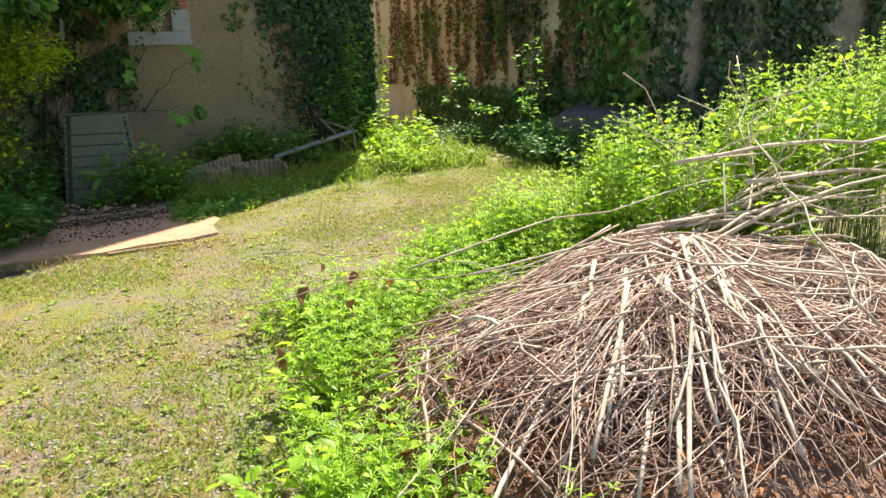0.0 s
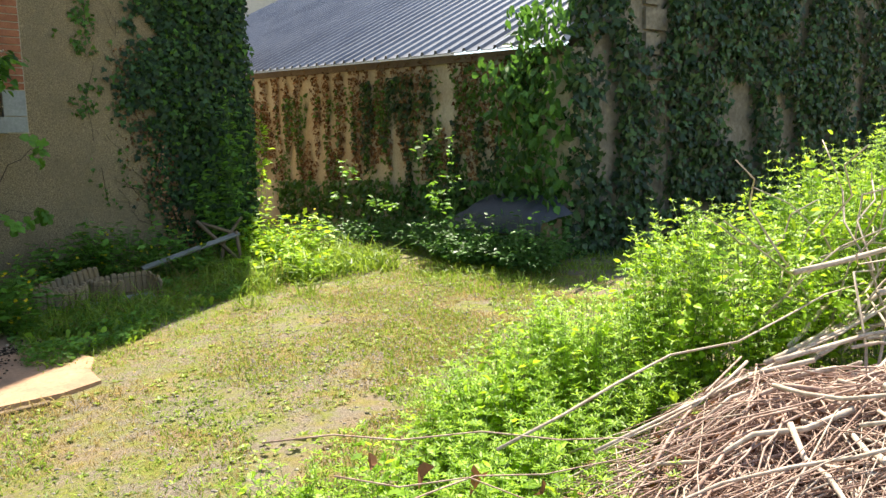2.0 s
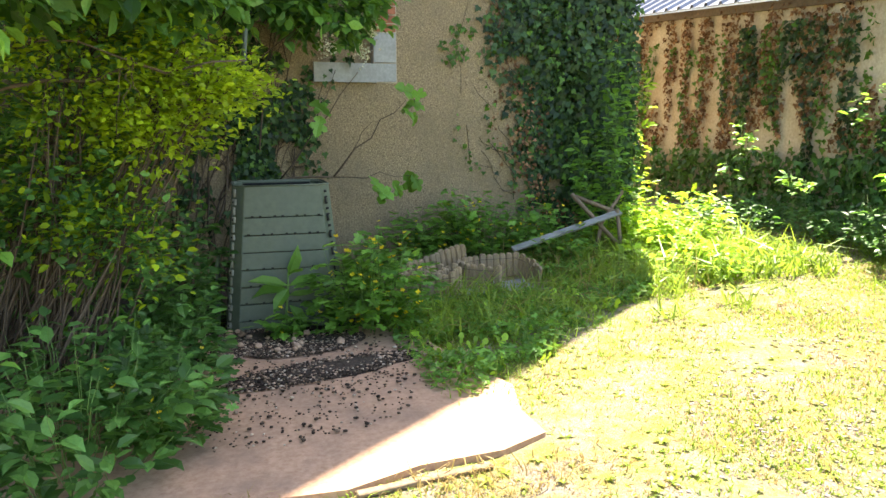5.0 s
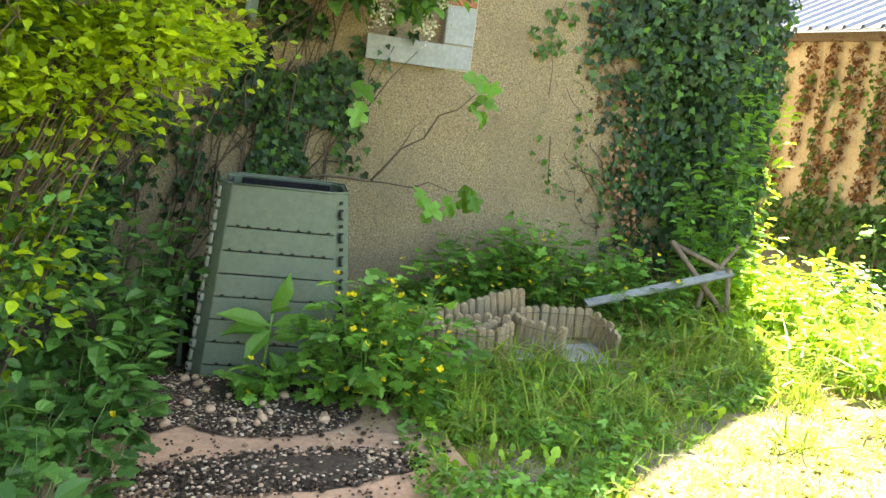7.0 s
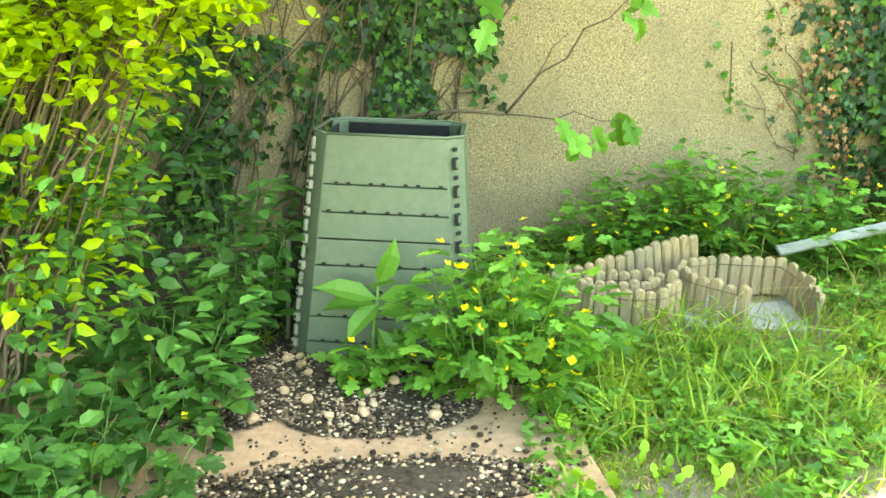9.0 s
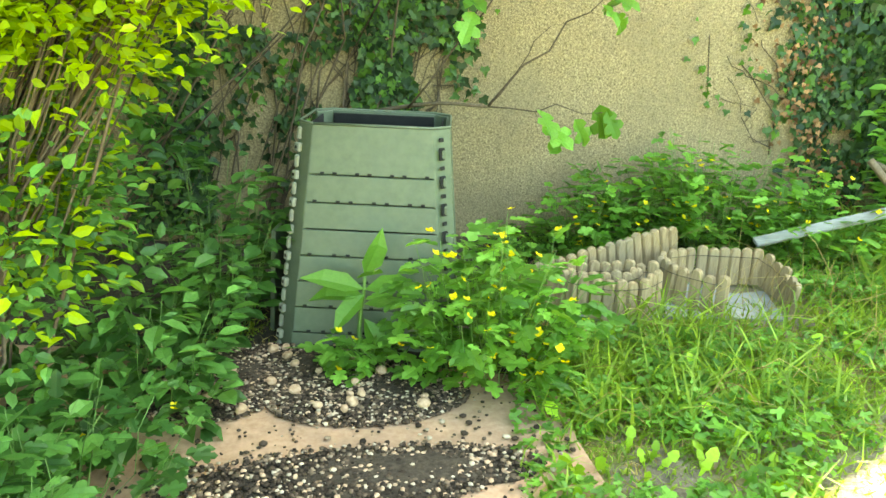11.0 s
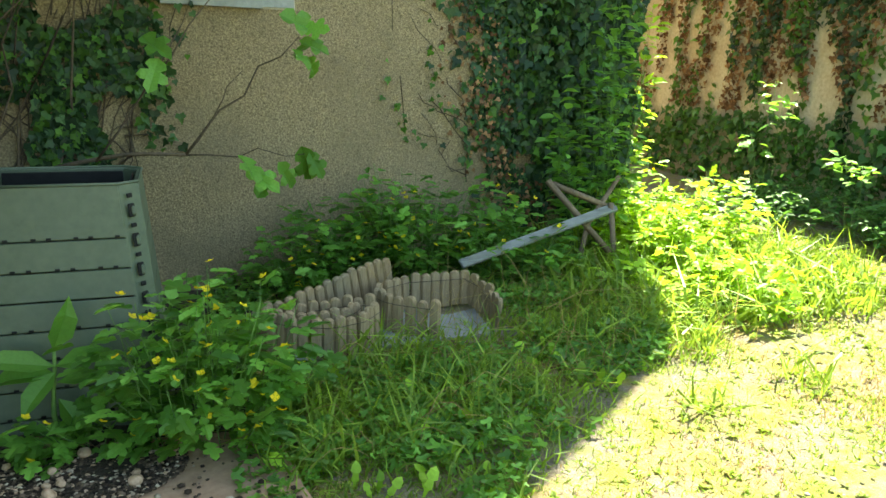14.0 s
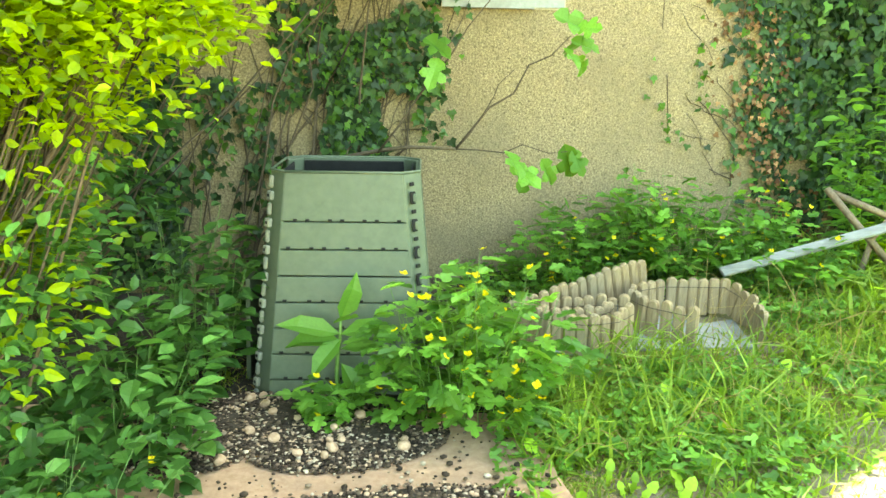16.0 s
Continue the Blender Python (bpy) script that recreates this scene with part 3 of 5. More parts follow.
part("compost", prism("compost", [(bx0 - 0.28, 0.04), (bx0 + 0.28, 0.04), (bx0 + 0.28, 0.48), (bx0 - 0.28, 0.48)], bz0, 0.66, SOIL), bin_ob, "dark rotting compost")
# black liners added inside the walls: the hollow's shade put into colour
for q in ([(bx0 - 0.235, 0.488, bz0 + 0.5), (bx0 + 0.235, 0.488, bz0 + 0.5), (bx0 + 0.222, 0.472, bz0 + 0.925), (bx0 - 0.222, 0.472, bz0 + 0.925)],
          [(bx0 - 0.275, 0.08, bz0 + 0.5), (bx0 - 0.275, 0.45, bz0 + 0.5), (bx0 - 0.265, 0.43, bz0 + 0.925), (bx0 - 0.265, 0.11, bz0 + 0.925)],
          [(bx0 + 0.275, 0.45, bz0 + 0.5), (bx0 + 0.275, 0.08, bz0 + 0.5), (bx0 + 0.265, 0.11, bz0 + 0.925), (bx0 + 0.265, 0.43, bz0 + 0.925)]):
    part("inner_panel", slat_mesh("inner_panel", q, -0.006, BLACK), bin_ob, "black liner painted for the shade inside the bin")
# side hatch standing off at the base
part("hatch", slat_mesh("hatch", [(-0.19, 0.42, 0.05), (-0.20, 0.10, 0.05), (-0.185, 0.10, 0.5), (-0.175, 0.42, 0.5)], 0.02, PLASTIC), bin_ob)

# ---- rolled wooden border ----
border = thing("border_roll", "coiled weathered half-log lawn border on a slab", "lawn edging", "", "", (1.5, 0.6, 0.105))


def half_log(w, h):
    a = np.linspace(0, np.pi, 6)
    out = [(w / 2, 0.0)] + [(w / 2 * math.cos(t), h - w / 2 + w * 0.42 * math.sin(t)) for t in a] + [(-w / 2, 0.0)]
    n = len(out)
    v = []
    for y, s in ((0.010, 1.0), (-0.004, 1.0), (-0.015, 0.72)):
        v += [(x * s, y, z if s == 1 else (z - 0.006 if z > 0 else z)) for x, z in out]
    f = [tuple(range(n)), tuple(range(3 * n - 1, 2 * n - 1, -1))]
    for k in range(2):
        f += [(k * n + i, k * n + n + i, k * n + n + (i + 1) % n, k * n + (i + 1) % n) for i in range(n)]
    return mesh_of("half_log", v, f, LOGWOOD, False)


log_me = [half_log(0.053, h) for h in (0.188, 0.198, 0.193, 0.203)]
# the strip as laid: front turn, loose end, back turn, tilted outer turn, fallen end, inner turns
runs = [[(1.04, 0.46, 0.09), (1.14, 0.36, 0.09), (1.30, 0.31, 0.085), (1.45, 0.35, 0.09), (1.53, 0.43, 0.10)],
        [(1.60, 0.62, 0.105), (1.63, 0.53, 0.105), (1.81, 0.385, 0.105)],
        [(1.60, 0.66, 0.105), (1.65, 0.77, 0.11), (1.80, 0.83, 0.115), (2.13, 0.81, 0.12)],
        [(1.02, 0.60, 0.09), (1.20, 0.66, 0.115), (1.45, 0.79, 0.16), (1.735, 0.935, 0.205)],
        [(2.15, 0.80, 0.12), (2.20, 0.68, 0.10), (2.19, 0.52, 0.09)],
        [(1.03, 0.53, 0.085), (1.22, 0.56, 0.09), (1.42, 0.58, 0.095), (1.53, 0.55, 0.10)],
        [(1.12, 0.44, 0.085), (1.28, 0.42, 0.085), (1.42, 0.46, 0.09), (1.46, 0.53, 0.095)]]
for r, pts in enumerate(runs):
    pts = [Vector(p) for p in pts]
    seg = [(b - a).length for a, b in zip(pts, pts[1:])]
    n = max(2, int(sum(seg) / 0.0545))
    wire_line = []
    for i in range(n + 1):
        d = sum(seg) * i / n
        k = 0
        while k < len(seg) - 1 and d > seg[k]:
            d -= seg[k]
            k += 1
        p = pts[k].lerp(pts[k + 1], d / seg[k])
        ang = math.atan2(pts[k + 1].y - pts[k].y, pts[k + 1].x - pts[k].x)
        if r == 4:
            ang += math.pi
        lg = part("half_log", log_me[int(rng.integers(4))], border)
        lg.matrix_parent_inverse = Matrix()
        lg.location = p + Vector((0, rng.normal(0, 0.002), rng.normal(0, 0.004))) - border.location
        lean = -0.22 if r == 3 else (-0.35 if r == 4 else 0.0)
        lg.rotation_euler = (rng.normal(-0.04, 0.02) + (0.1 if r == 3 else 0), lean + rng.normal(0, 0.015), ang)
        wire_line.append(p + Vector((0.155 * math.sin(lean) + 0.018 * math.sin(ang), -0.018 * math.cos(ang), 0.15)))
    part("wire", tubes("wire", [(wire_line, 0.002, 0.002)], BARK, 4), border, "rusty wire")

# ---- plank and crossed stakes ----
plank = box_mesh("plank", (1.12, 0.058, 0.022), GREYWOOD, 0.004)
pk = tagged(new("plank", plank), "silvery grey weathered wooden plank lying aslant", "plank")
pk.matrix_world = Matrix.Translation((2.68, 1.0, 0.445)) @ Euler((radians(35), radians(-13), radians(9))).to_matrix().to_4x4()
trestle = thing("stakes", "crossed old brown wooden stakes leaning under the ivy", "stakes", "", "", (2.98, 1.1, 0.12))
for a, b in (((2.80, 1.2, 0.73), (3.16, 1.02, 0.30)), ((2.86, 1.25, 0.70), (3.2, 1.1, 0.56)), ((3.3, 1.2, 0.74), (3.02, 1.08, 0.46)), ((3.18, 1.08, 0.6), (3.22, 1.02, 0.12)), ((3.05, 1.1, 0.5), (3.0, 1.15, 0.1))):
    part("stake", tubes("stake", [([a, b], 0.02, 0.02)], BROWNWOOD, 4), trestle)

# ---- tarpaulin heap by the shed ----
tv, tf = [], []
for j in range(15):
    for i in range(25):
        u, v = i / 24, j / 14
        x, y = 5.70 + 0.5 * v, -1.0 + 1.62 * u
        e = min(1, 6 * min(u, 1 - u)) * min(1, 1.15 - 0.15 * v)
        z = 0.56 + 0.30 * v ** 0.55 * (0.35 + 0.65 * e) + 0.025 * noise.noise((x * 4, y * 4, 1)) + 0.012 * noise.noise((x * 13, y * 13, 1)) - (0.10 if v == 0 else 0)
        tv.append((x, y, z))
tf = [(j * 25 + i, j * 25 + i + 1, (j + 1) * 25 + i + 1, (j + 1) * 25 + i) for j in range(14) for i in range(24)]
tagged(new("tarpaulin", mesh_of("tarpaulin", tv, tf, TARP, True)), "dark blue-grey tarpaulin draped over a heap", "tarpaulin")
tagged(new("log_stack", prism("log_stack", [(5.84, -0.85), (6.18, -0.85), (6.18, 0.45), (5.84, 0.45)], 0.0, 0.6, BROWNWOOD)), "low brown stack under the tarpaulin", "stack")

# ---- ivy on the walls ----
def wall_ivy(name, label, n, place, size, material, shape=IVYLEAF, out=(0, -1, 0), depth=0.12, parent=None):
    """Leaves hung on a wall; place(n) gives points on the wall and how thick the ivy is there."""
    p, thick = place(n)
    o = np.asarray(out, float)
    p = p + o * (0.015 + thick[:, None] * depth * rng.uniform(0, 1, (len(p), 1)) ** 0.7)
    ax = np.stack([rng.normal(0, 0.7, len(p)), rng.normal(0, 0.4, len(p)), rng.normal(-0.9, 0.35, len(p))], 1)
    nm = o + rng.normal(0, 0.38, (len(p), 3)) + np.array([0, 0, 0.3])
    return tagged(new(name, leaves(name, p, ax, nm, size * rng.uniform(0.5, 1.25, len(p)), shape, material)), label, "ivy", "", "stuff")


def patchy(u, v, scale, seed, lim):
    return np.array([noise.noise((a * scale, b * scale, seed)) for a, b in zip(u, v)]) > lim


def corner_mass(n):
    x, z = rng.uniform(2.0, 3.72, n), rng.uniform(0.1, 3.9, n)
    edge = 2.40 + 0.07 * np.sin(z * 5) + np.where(z < 1.9, (1.9 - z) * 0.36, 0) + np.where(z > 2.1, (z - 2.1) * 0.18, 0)
    k = (x > edge + rng.normal(0, 0.14, n)) & (patchy(x, z, 4.5, 61, -0.3) | (x > edge + 0.25))
    x, z = x[k], z[k]
    return np.stack([x, wy(x), z], 1), np.clip((x - edge[k]) * 1.4, 0.1, 1.0)


wall_ivy("ivy", "thick dark green ivy mass on the house corner", 20000, corner_mass, 0.064, IVY, depth=0.3)
wall_ivy("ivy", "young bright ivy leaves among the dark ivy", 3000, corner_mass, 0.06, IVY_BRIGHT, depth=0.34)
wall_ivy("ivy", "dead brown ivy stems at the ivy edge", 520, lambda n: (lambda z: (np.stack([2.36 + 0.07 * np.sin(z * 5) + np.where(z < 1.9, (1.9 - z) * 0.36, 0) + rng.normal(0, 0.12, n), wy(2.4) + 0 * z, z], 1), np.full(n, 0.15)))(rng.uniform(0.3, 2.6, n)), 0.035, IVY_DEAD)


def strip(n):
    z = rng.uniform(0.9, 3.3, n)
    x = 2.02 + 0.12 * np.sin(z * 2.2) - 0.12 * (z - 2) + rng.normal(0, 0.1, n)
    k = patchy(z, x, 3.2, 3, -0.05)
    return np.stack([x, wy(x), z], 1)[k], np.full(k.sum(), 0.25)


wall_ivy("ivy", "thin trailing strand of green ivy on render", 480, strip, 0.05, IVY_BRIGHT)


climbers = []
for i in range(46):
    x0 = rng.uniform(-1.3, 0.35) if i < 34 else rng.uniform(-0.2, 0.5)
    z0, z1 = (0.1, rng.uniform(1.3, 3.4)) if i < 34 else (0.75, rng.uniform(1.1, 2.4))
    p = bent((x0, 0, z0), (x0 + rng.uniform(0.05, 0.75), 0, z1), 0, 0.07, 10)
    p[:, 1] = wy(p[:, 0]) - 0.02
    climbers.append((p, rng.uniform(0.003, 0.008), 0.002))
tagged(new("ivy_stems", tubes("ivy_stems", climbers, BARK, 4)), "bare brown ivy runners climbing the render", "ivy stems", "", "stuff")


def left_ivy(n):
    """Leaves strung along the climbing runners, thinner near the ground."""
    pick, u = rng.integers(len(climbers), size=n), rng.uniform(0, 8.999, n)
    p = np.array([climbers[c][0][int(v)] * (1 - v % 1) + climbers[c][0][int(v) + 1] * (v % 1) for c, v in zip(pick, u)])
    p[:, 0] += rng.normal(0, 0.075, n)
    p[:, 2] += rng.normal(0, 0.06, n)
    p[:, 1] = wy(p[:, 0])
    k = (patchy(p[:, 0], p[:, 2], 3.2, 9, -0.12) & (p[:, 2] > 0.85 + 0.35 * rng.normal(0, 1, n))) | (p[:, 0] < -0.8)
    return p[k], np.full(k.sum(), 0.35)


wall_ivy("ivy", "lacy patches of small ivy climbing the render", 5200, left_ivy, 0.058, IVY, depth=0.16)
wall_ivy("ivy", "lighter ivy leaves behind the compost bin", 1500, left_ivy, 0.052, IVY_BRIGHT, depth=0.2)
lines = []
for i in range(9):
    x0 = rng.uniform(-0.7, 0.1)
    z1 = rng.uniform(1.6, 3.2)
    a = (x0, wy(x0) - 0.05, 0.1)
    b = (x0 + rng.uniform(0.2, 0.9), wy(x0 + 0.5) - 0.04, z1)
    lines.append((bent(a, b, 0, 0.05, 9), rng.uniform(0.004, 0.010), 0.003))
tagged(new("ivy_stems", tubes("ivy_stems", lines, BARK)), "bare brown ivy stems climbing the render", "ivy stems", "", "stuff")
lines = [(bent((2.05, wy(2.05) - 0.01, 1.0), (1.95, wy(1.95) - 0.01, 3.3), 0, 0.06, 10), 0.003, 0.002)]
for i in range(14):
    z = rng.uniform(0.6, 2.4)
    lines.append((bent((2.5, wy(2.5) - 0.02, z), (2.25 - rng.uniform(0, 0.2), wy(2.2) - 0.01, z + rng.uniform(0.2, 0.9)), 0, 0.04, 7), 0.004, 0.002))
tagged(new("ivy_stems", tubes("ivy_stems", lines, BARK, 4)), "thin dry runners on the pale render", "ivy stems", "", "stuff")


def shed_face(y0, y1, scale, seed, lim, zhi=2.5, low=0.2):
    def place(n):
        y, z = rng.uniform(y0, y1, n), rng.uniform(low, 1, n) * zhi
        k = patchy(y * 3.6, z * 0.7, scale, seed, lim)
        y, z = y[k], z[k]
        z = np.minimum(z, shed_eave(y) - 0.06)
        return np.stack([6.42 - 0.0324 * (y + 0.75), y, z], 1), np.full(len(y), 0.5)
    return place


west = (-1, 0, 0)
wall_ivy("ivy", "strips of dark ivy on the shed wall", 5500, shed_face(-0.7, 4, 1.0, 2, 0.12), 0.075, IVY, out=west)
wall_ivy("ivy", "light green ivy strips on the shed wall", 7000, shed_face(-0.4, 8, 1.1, 17, 0.10), 0.07, IVY_BRIGHT, out=west)
wall_ivy("ivy", "withered orange-brown ivy under the shed eave", 12000, shed_face(0.2, 9, 1.0, 31, -0.05, 2.9, 0.35), 0.055, IVY_DEAD, out=west, depth=0.07)
wall_ivy("ivy", "dense ivy at the foot of the shed wall", 3500, shed_face(-0.7, 6.5, 1.0, 5, -0.4, 1.0, 0.1), 0.09, BRAMBLE, out=west, depth=0.3)


def shed_corner(n):
    y, z = rng.uniform(-0.95, 0.55, n), rng.uniform(0.2, 3.1, n)
    k = (y < 0.25 + 0.2 * np.sin(z * 3) - 0.5 * (z > 2.5)) & (z < 2.62 + (y < -0.2) * 0.4)
    return np.stack([np.full(n, 6.38), y, z], 1)[k], np.full(k.sum(), 1.0)


wall_ivy("climber", "large-leaved green climber on the shed corner", 1700, shed_corner, 0.13, BRAMBLE, OVAL, west, 0.4)


def end_face(n):
    x, z = rng.uniform(6.32, 13.5, n), rng.uniform(0.1, 3.95, n)
    k = patchy(x * 1.6, z * 0.6, 1.4, 23, -0.22) & ((np.abs(x - 7.78) > 0.2) | (rng.uniform(0, 1, n) < 0.35))
    x, z = x[k], z[k]
    return np.stack([x, -0.74 - 0.0425 * (x - 6.77), z], 1), np.full(len(x), 0.7)


wall_ivy("ivy", "deep shaded ivy covering the stone end wall", 17000, end_face, 0.095, IVY, depth=0.3)

# ---- grass and weeds of the lawn ----
def on_ground(x, y, dz=0.0):
    return np.stack([x, y, gz(x, y) + dz], 1)


def in_slab(x, y):
    return (x < 1.1) & (x > -1.3) & (y > -2.15) & (y < -0.2)


def turf(name, label, n, x0, x1, y0, y1, h, material, lim, seed, wide=1.0, keep=None):
    x, y = rng.uniform(x0, x1, n), rng.uniform(y0, y1, n)
    k = patchy(x, y, 1.6, seed, lim) & (~in_slab(x, y) | (x > 0.86 + 0.06 * np.sin(y * 9)) & (y > -1.55))
    if keep is not None:
        k &= keep(x, y)
    x, y = x[k], y[k]
    ax = np.stack([rng.normal(0, 0.55, len(x)), rng.normal(0, 0.55, len(x)), np.ones(len(x))], 1)
    nm = rng.normal(0, 1, (len(x), 3))
    me = leaves(name, on_ground(x, y, -0.01), ax, nm, h * rng.uniform(0.5, 1.4, len(x)), tuple([tuple((a, b * wide, c * 3) for a, b, c in BLADE[0]), BLADE[1]]), material)
    return tagged(new(name, me), label, "grass", "", "stuff")


def open_lawn(x, y):
    return (x + 1.2 > -0.2 * (y + 2)) & (x < 5.6) & ~((x > 1.6) & (y < -4.6)) & ~((x > 2.6) & (y < -3.8))


turf("grass", "short green lawn grass in thin patches", 150000, -1.3, 5.6, -8.0, 0.6, 0.034, GRASS, -0.22, 4, 1.9, open_lawn)
turf("dry_grass", "dry straw-coloured grass in the lawn", 120000, -1.3, 5.6, -7.5, 0.3, 0.036, STRAW, -0.22, 12, 1.2, open_lawn)
def shade_lawn(x, y):
    return ((y > -1.38 + 0.76 * (x - 1.1) + 0.06 * np.sin(x * 11)) | (y > 0.25)) & ~((x > 0.95) & (x < 2.25) & (y > 0.12) & (y < 1.05)) & ~((x < 0.8) & (y > -0.1))


turf("long_grass", "short shaded grass round the wooden edging", 16000, 0.8, 3.9, -1.6, 1.7, 0.06, GRASS, -0.6, 8, 1.1, shade_lawn)
turf("long_grass", "long bent grass blades in the shade", 6500, 0.8, 3.9, -1.6, 1.7, 0.125, GRASS, -0.15, 15, 0.7, shade_lawn)
turf("long_grass", "tall sunlit grass by the house corner", 3200, 2.7, 4.6, 0.0, 2.2, 0.22, GRASS, -0.4, 8, 0.7)
turf("long_grass", "shaded grass below the shed wall", 7000, 4.3, 9.0, -1.9, 1.5, 0.1, GRASS, -0.3, 18, 0.9)
turf("long_grass", "tussocks of taller grass before the edging", 2200, 0.95, 3.3, -0.7, 0.35, 0.19, GRASS, 0.05, 51, 0.5)
turf("dead_grass", "long bent straw stalks in the grass", 110, 1.5, 3.2, -0.3, 0.9, 0.36, STRAW, -0.6, 8, 0.09)
turf("long_grass", "tufts of grass where the mown lawn begins", 5200, 0.95, 3.3, -1.9, 0.4, 0.062, GRASS, -0.45, 27, 0.9, lambda x, y: np.abs(y + 1.52 - 0.76 * (x - 1.1)) < 0.2 + 0.12 * np.sin(x * 7))
# low clover and herbs in the shade
n = 26000
x, y = rng.uniform(0.8, 4.2, n), rng.uniform(-1.6, 1.5, n)
k = shade_lawn(x, y) & patchy(x, y, 3.0, 71, -0.25)
x, y = x[k], y[k]
hgt = rng.uniform(0.005, 0.085, len(x)) * (1.1 + 0.9 * np.array([noise.noise((a * 2, b * 2, 3)) for a, b in zip(x, y)]))
ax = np.stack([rng.normal(0, 1, len(x)), rng.normal(0, 1, len(x)), rng.uniform(-0.1, 0.5, len(x))], 1)
tagged(new("ground_cover", leaves("ground_cover", on_ground(x, y) + np.stack([0 * x, 0 * x, hgt], 1), ax, rng.normal(0, 0.4, (len(x), 3)) + np.array([0, -0.2, 1]), rng.uniform(0.016, 0.042, len(x)), CLOVER, HERB)), "low clover and herbs in shaded grass", "ground cover", "", "stuff")
n = 620
x, y = rng.uniform(0.85, 3.9, n), rng.uniform(-1.5, 0.9, n)
k = shade_lawn(x, y) & patchy(x, y, 2.2, 33, -0.05)
x, y = x[k], y[k]
ax = np.stack([rng.normal(0, 0.5, len(x)), rng.normal(-0.1, 0.5, len(x)), rng.uniform(0.6, 1.2, len(x))], 1)
tagged(new("dandelion_leaves", leaves("dandelion_leaves", on_ground(x, y, 0.0), ax, np.stack([rng.normal(0, 0.4, len(x)), -np.ones(len(x)), rng.normal(0.3, 0.3, len(x))], 1), rng.uniform(0.05, 0.125, len(x)), DANDELION, WEED)), "upright toothed dandelion leaves in the grass", "weeds", "", "stuff")
n = 120
x, y = rng.uniform(0.9, 3.4, n), rng.uniform(-0.75, 0.9, n)
k = shade_lawn(x, y)
lines = []
for px, py in zip(x[k], y[k]):
    a, ln = rng.normal(-0.3, 0.8) + (math.pi if rng.uniform() < 0.4 else 0), rng.uniform(0.12, 0.36)
    z = float(gz(px, py))
    lines.append((bent((px, py, z + 0.01), (px + ln * math.cos(a), py + ln * math.sin(a), z + rng.uniform(0.01, 0.12)), rng.uniform(0.03, 0.13), 0.012, 7), 0.0022, 0.001))
tagged(new("straw_stalks", tubes("straw_stalks", lines, STRAW, 3)), "bleached bent straw stalks lying in the grass", "grass", "", "stuff")
# broad-leaved rosettes
n = 8000
x, y = rng.uniform(-1.2, 5.4, n), rng.uniform(-8.3, 0.4, n)
k = patchy(x, y, 2.4, 40, -0.08) & ~in_slab(x, y) & open_lawn(x, y)
x, y = x[k], y[k]
P, A, N, S = [], [], [], []
for px, py in zip(x, y):
    m = int(rng.integers(4, 8))
    s = rng.uniform(0.013, 0.030) * (1.4 if rng.uniform() < 0.12 else 0.9)
    t0 = rng.uniform(0, 6)
    for i in range(m):
        a = t0 + i * 2 * math.pi / m + rng.normal(0, 0.2)
        P.append((px, py, float(gz(px, py)) + 0.012))
        A.append((math.cos(a), math.sin(a), rng.uniform(0.05, 0.65)))
        N.append((-0.3 * math.cos(a), -0.3 * math.sin(a), 1))
        S.append(s * rng.uniform(0.7, 1.2))
tagged(new("lawn_weeds", leaves("lawn_weeds", P, A, N, S, OVAL, TURFWEED)), "small light green rosettes of weeds in the lawn", "weeds", "", "stuff")

# ---- soil, shells and gravel on the slab ----
def litter(name, label, n, material, size, areas, flat=0.6):
    vs, fs, k = [], [], 0
    bm = bmesh.new()
    bmesh.ops.create_icosphere(bm, subdivisions=1, radius=1)
    bv = np.array([v.co[:] for v in bm.verts])
    bf = [tuple(v.index for v in f.verts) for f in bm.faces]
    bm.free()
    for _ in range(n):
        cx, cy, rx, ry, turn = areas[int(rng.integers(len(areas)))]
        r, t = math.sqrt(rng.uniform()), rng.uniform(0, 6.28)
        ux, uy = r * rx * math.cos(t), r * ry * math.sin(t)
        px, py = cx + ux * math.cos(turn) - uy * math.sin(turn), cy + ux * math.sin(turn) + uy * math.cos(turn)
        s = size * rng.uniform(0.5, 1.5)
        w = bv * np.array([rng.uniform(0.8, 1.3), rng.uniform(0.8, 1.2), flat]) * s * rng.uniform(0.85, 1.15, (len(bv), 1))
        c, d = math.cos(t), math.sin(t)
        w = np.stack([w[:, 0] * c - w[:, 1] * d, w[:, 0] * d + w[:, 1] * c, w[:, 2]], 1)
        vs.append(w + np.array([px, py, float(gz(px, py)) + 0.043 + s * flat * 0.4]))
        fs += [tuple(k + i for i in f) for f in bf]
        k += len(bv)
    return tagged(new(name, mesh_of(name, np.concatenate(vs), fs, material, True)), label, "litter", "", "stuff")


heaps = [(-0.05, -0.32, 0.45, 0.24, 0.1), (0.3, -0.48, 0.36, 0.2, 0.2), (-0.3, -0.4, 0.32, 0.3, 0)]
thin = [(0.3, -0.75, 0.7, 0.5, 0.1), (0.1, -1.3, 0.7, 0.5, 0.1)]
band = [(0.3, -0.95, 0.6, 0.16, 0.2)]
litter("compost_spill", "dark compost crumbs spilt on the slab", 9500, CRUMB, 0.0066, heaps + heaps + band)
litter("gravel", "small mixed gravel and shell bits in soil", 1600, CRUMB, 0.0085, heaps + heaps + band + thin)
litter("shell_bits", "pale crushed shell bits on the soil", 900, SHELL, 0.007, heaps + band)
litter("soil_crumbs", "thin scatter of soil crumbs on the slab", 900, CRUMB, 0.005, thin)
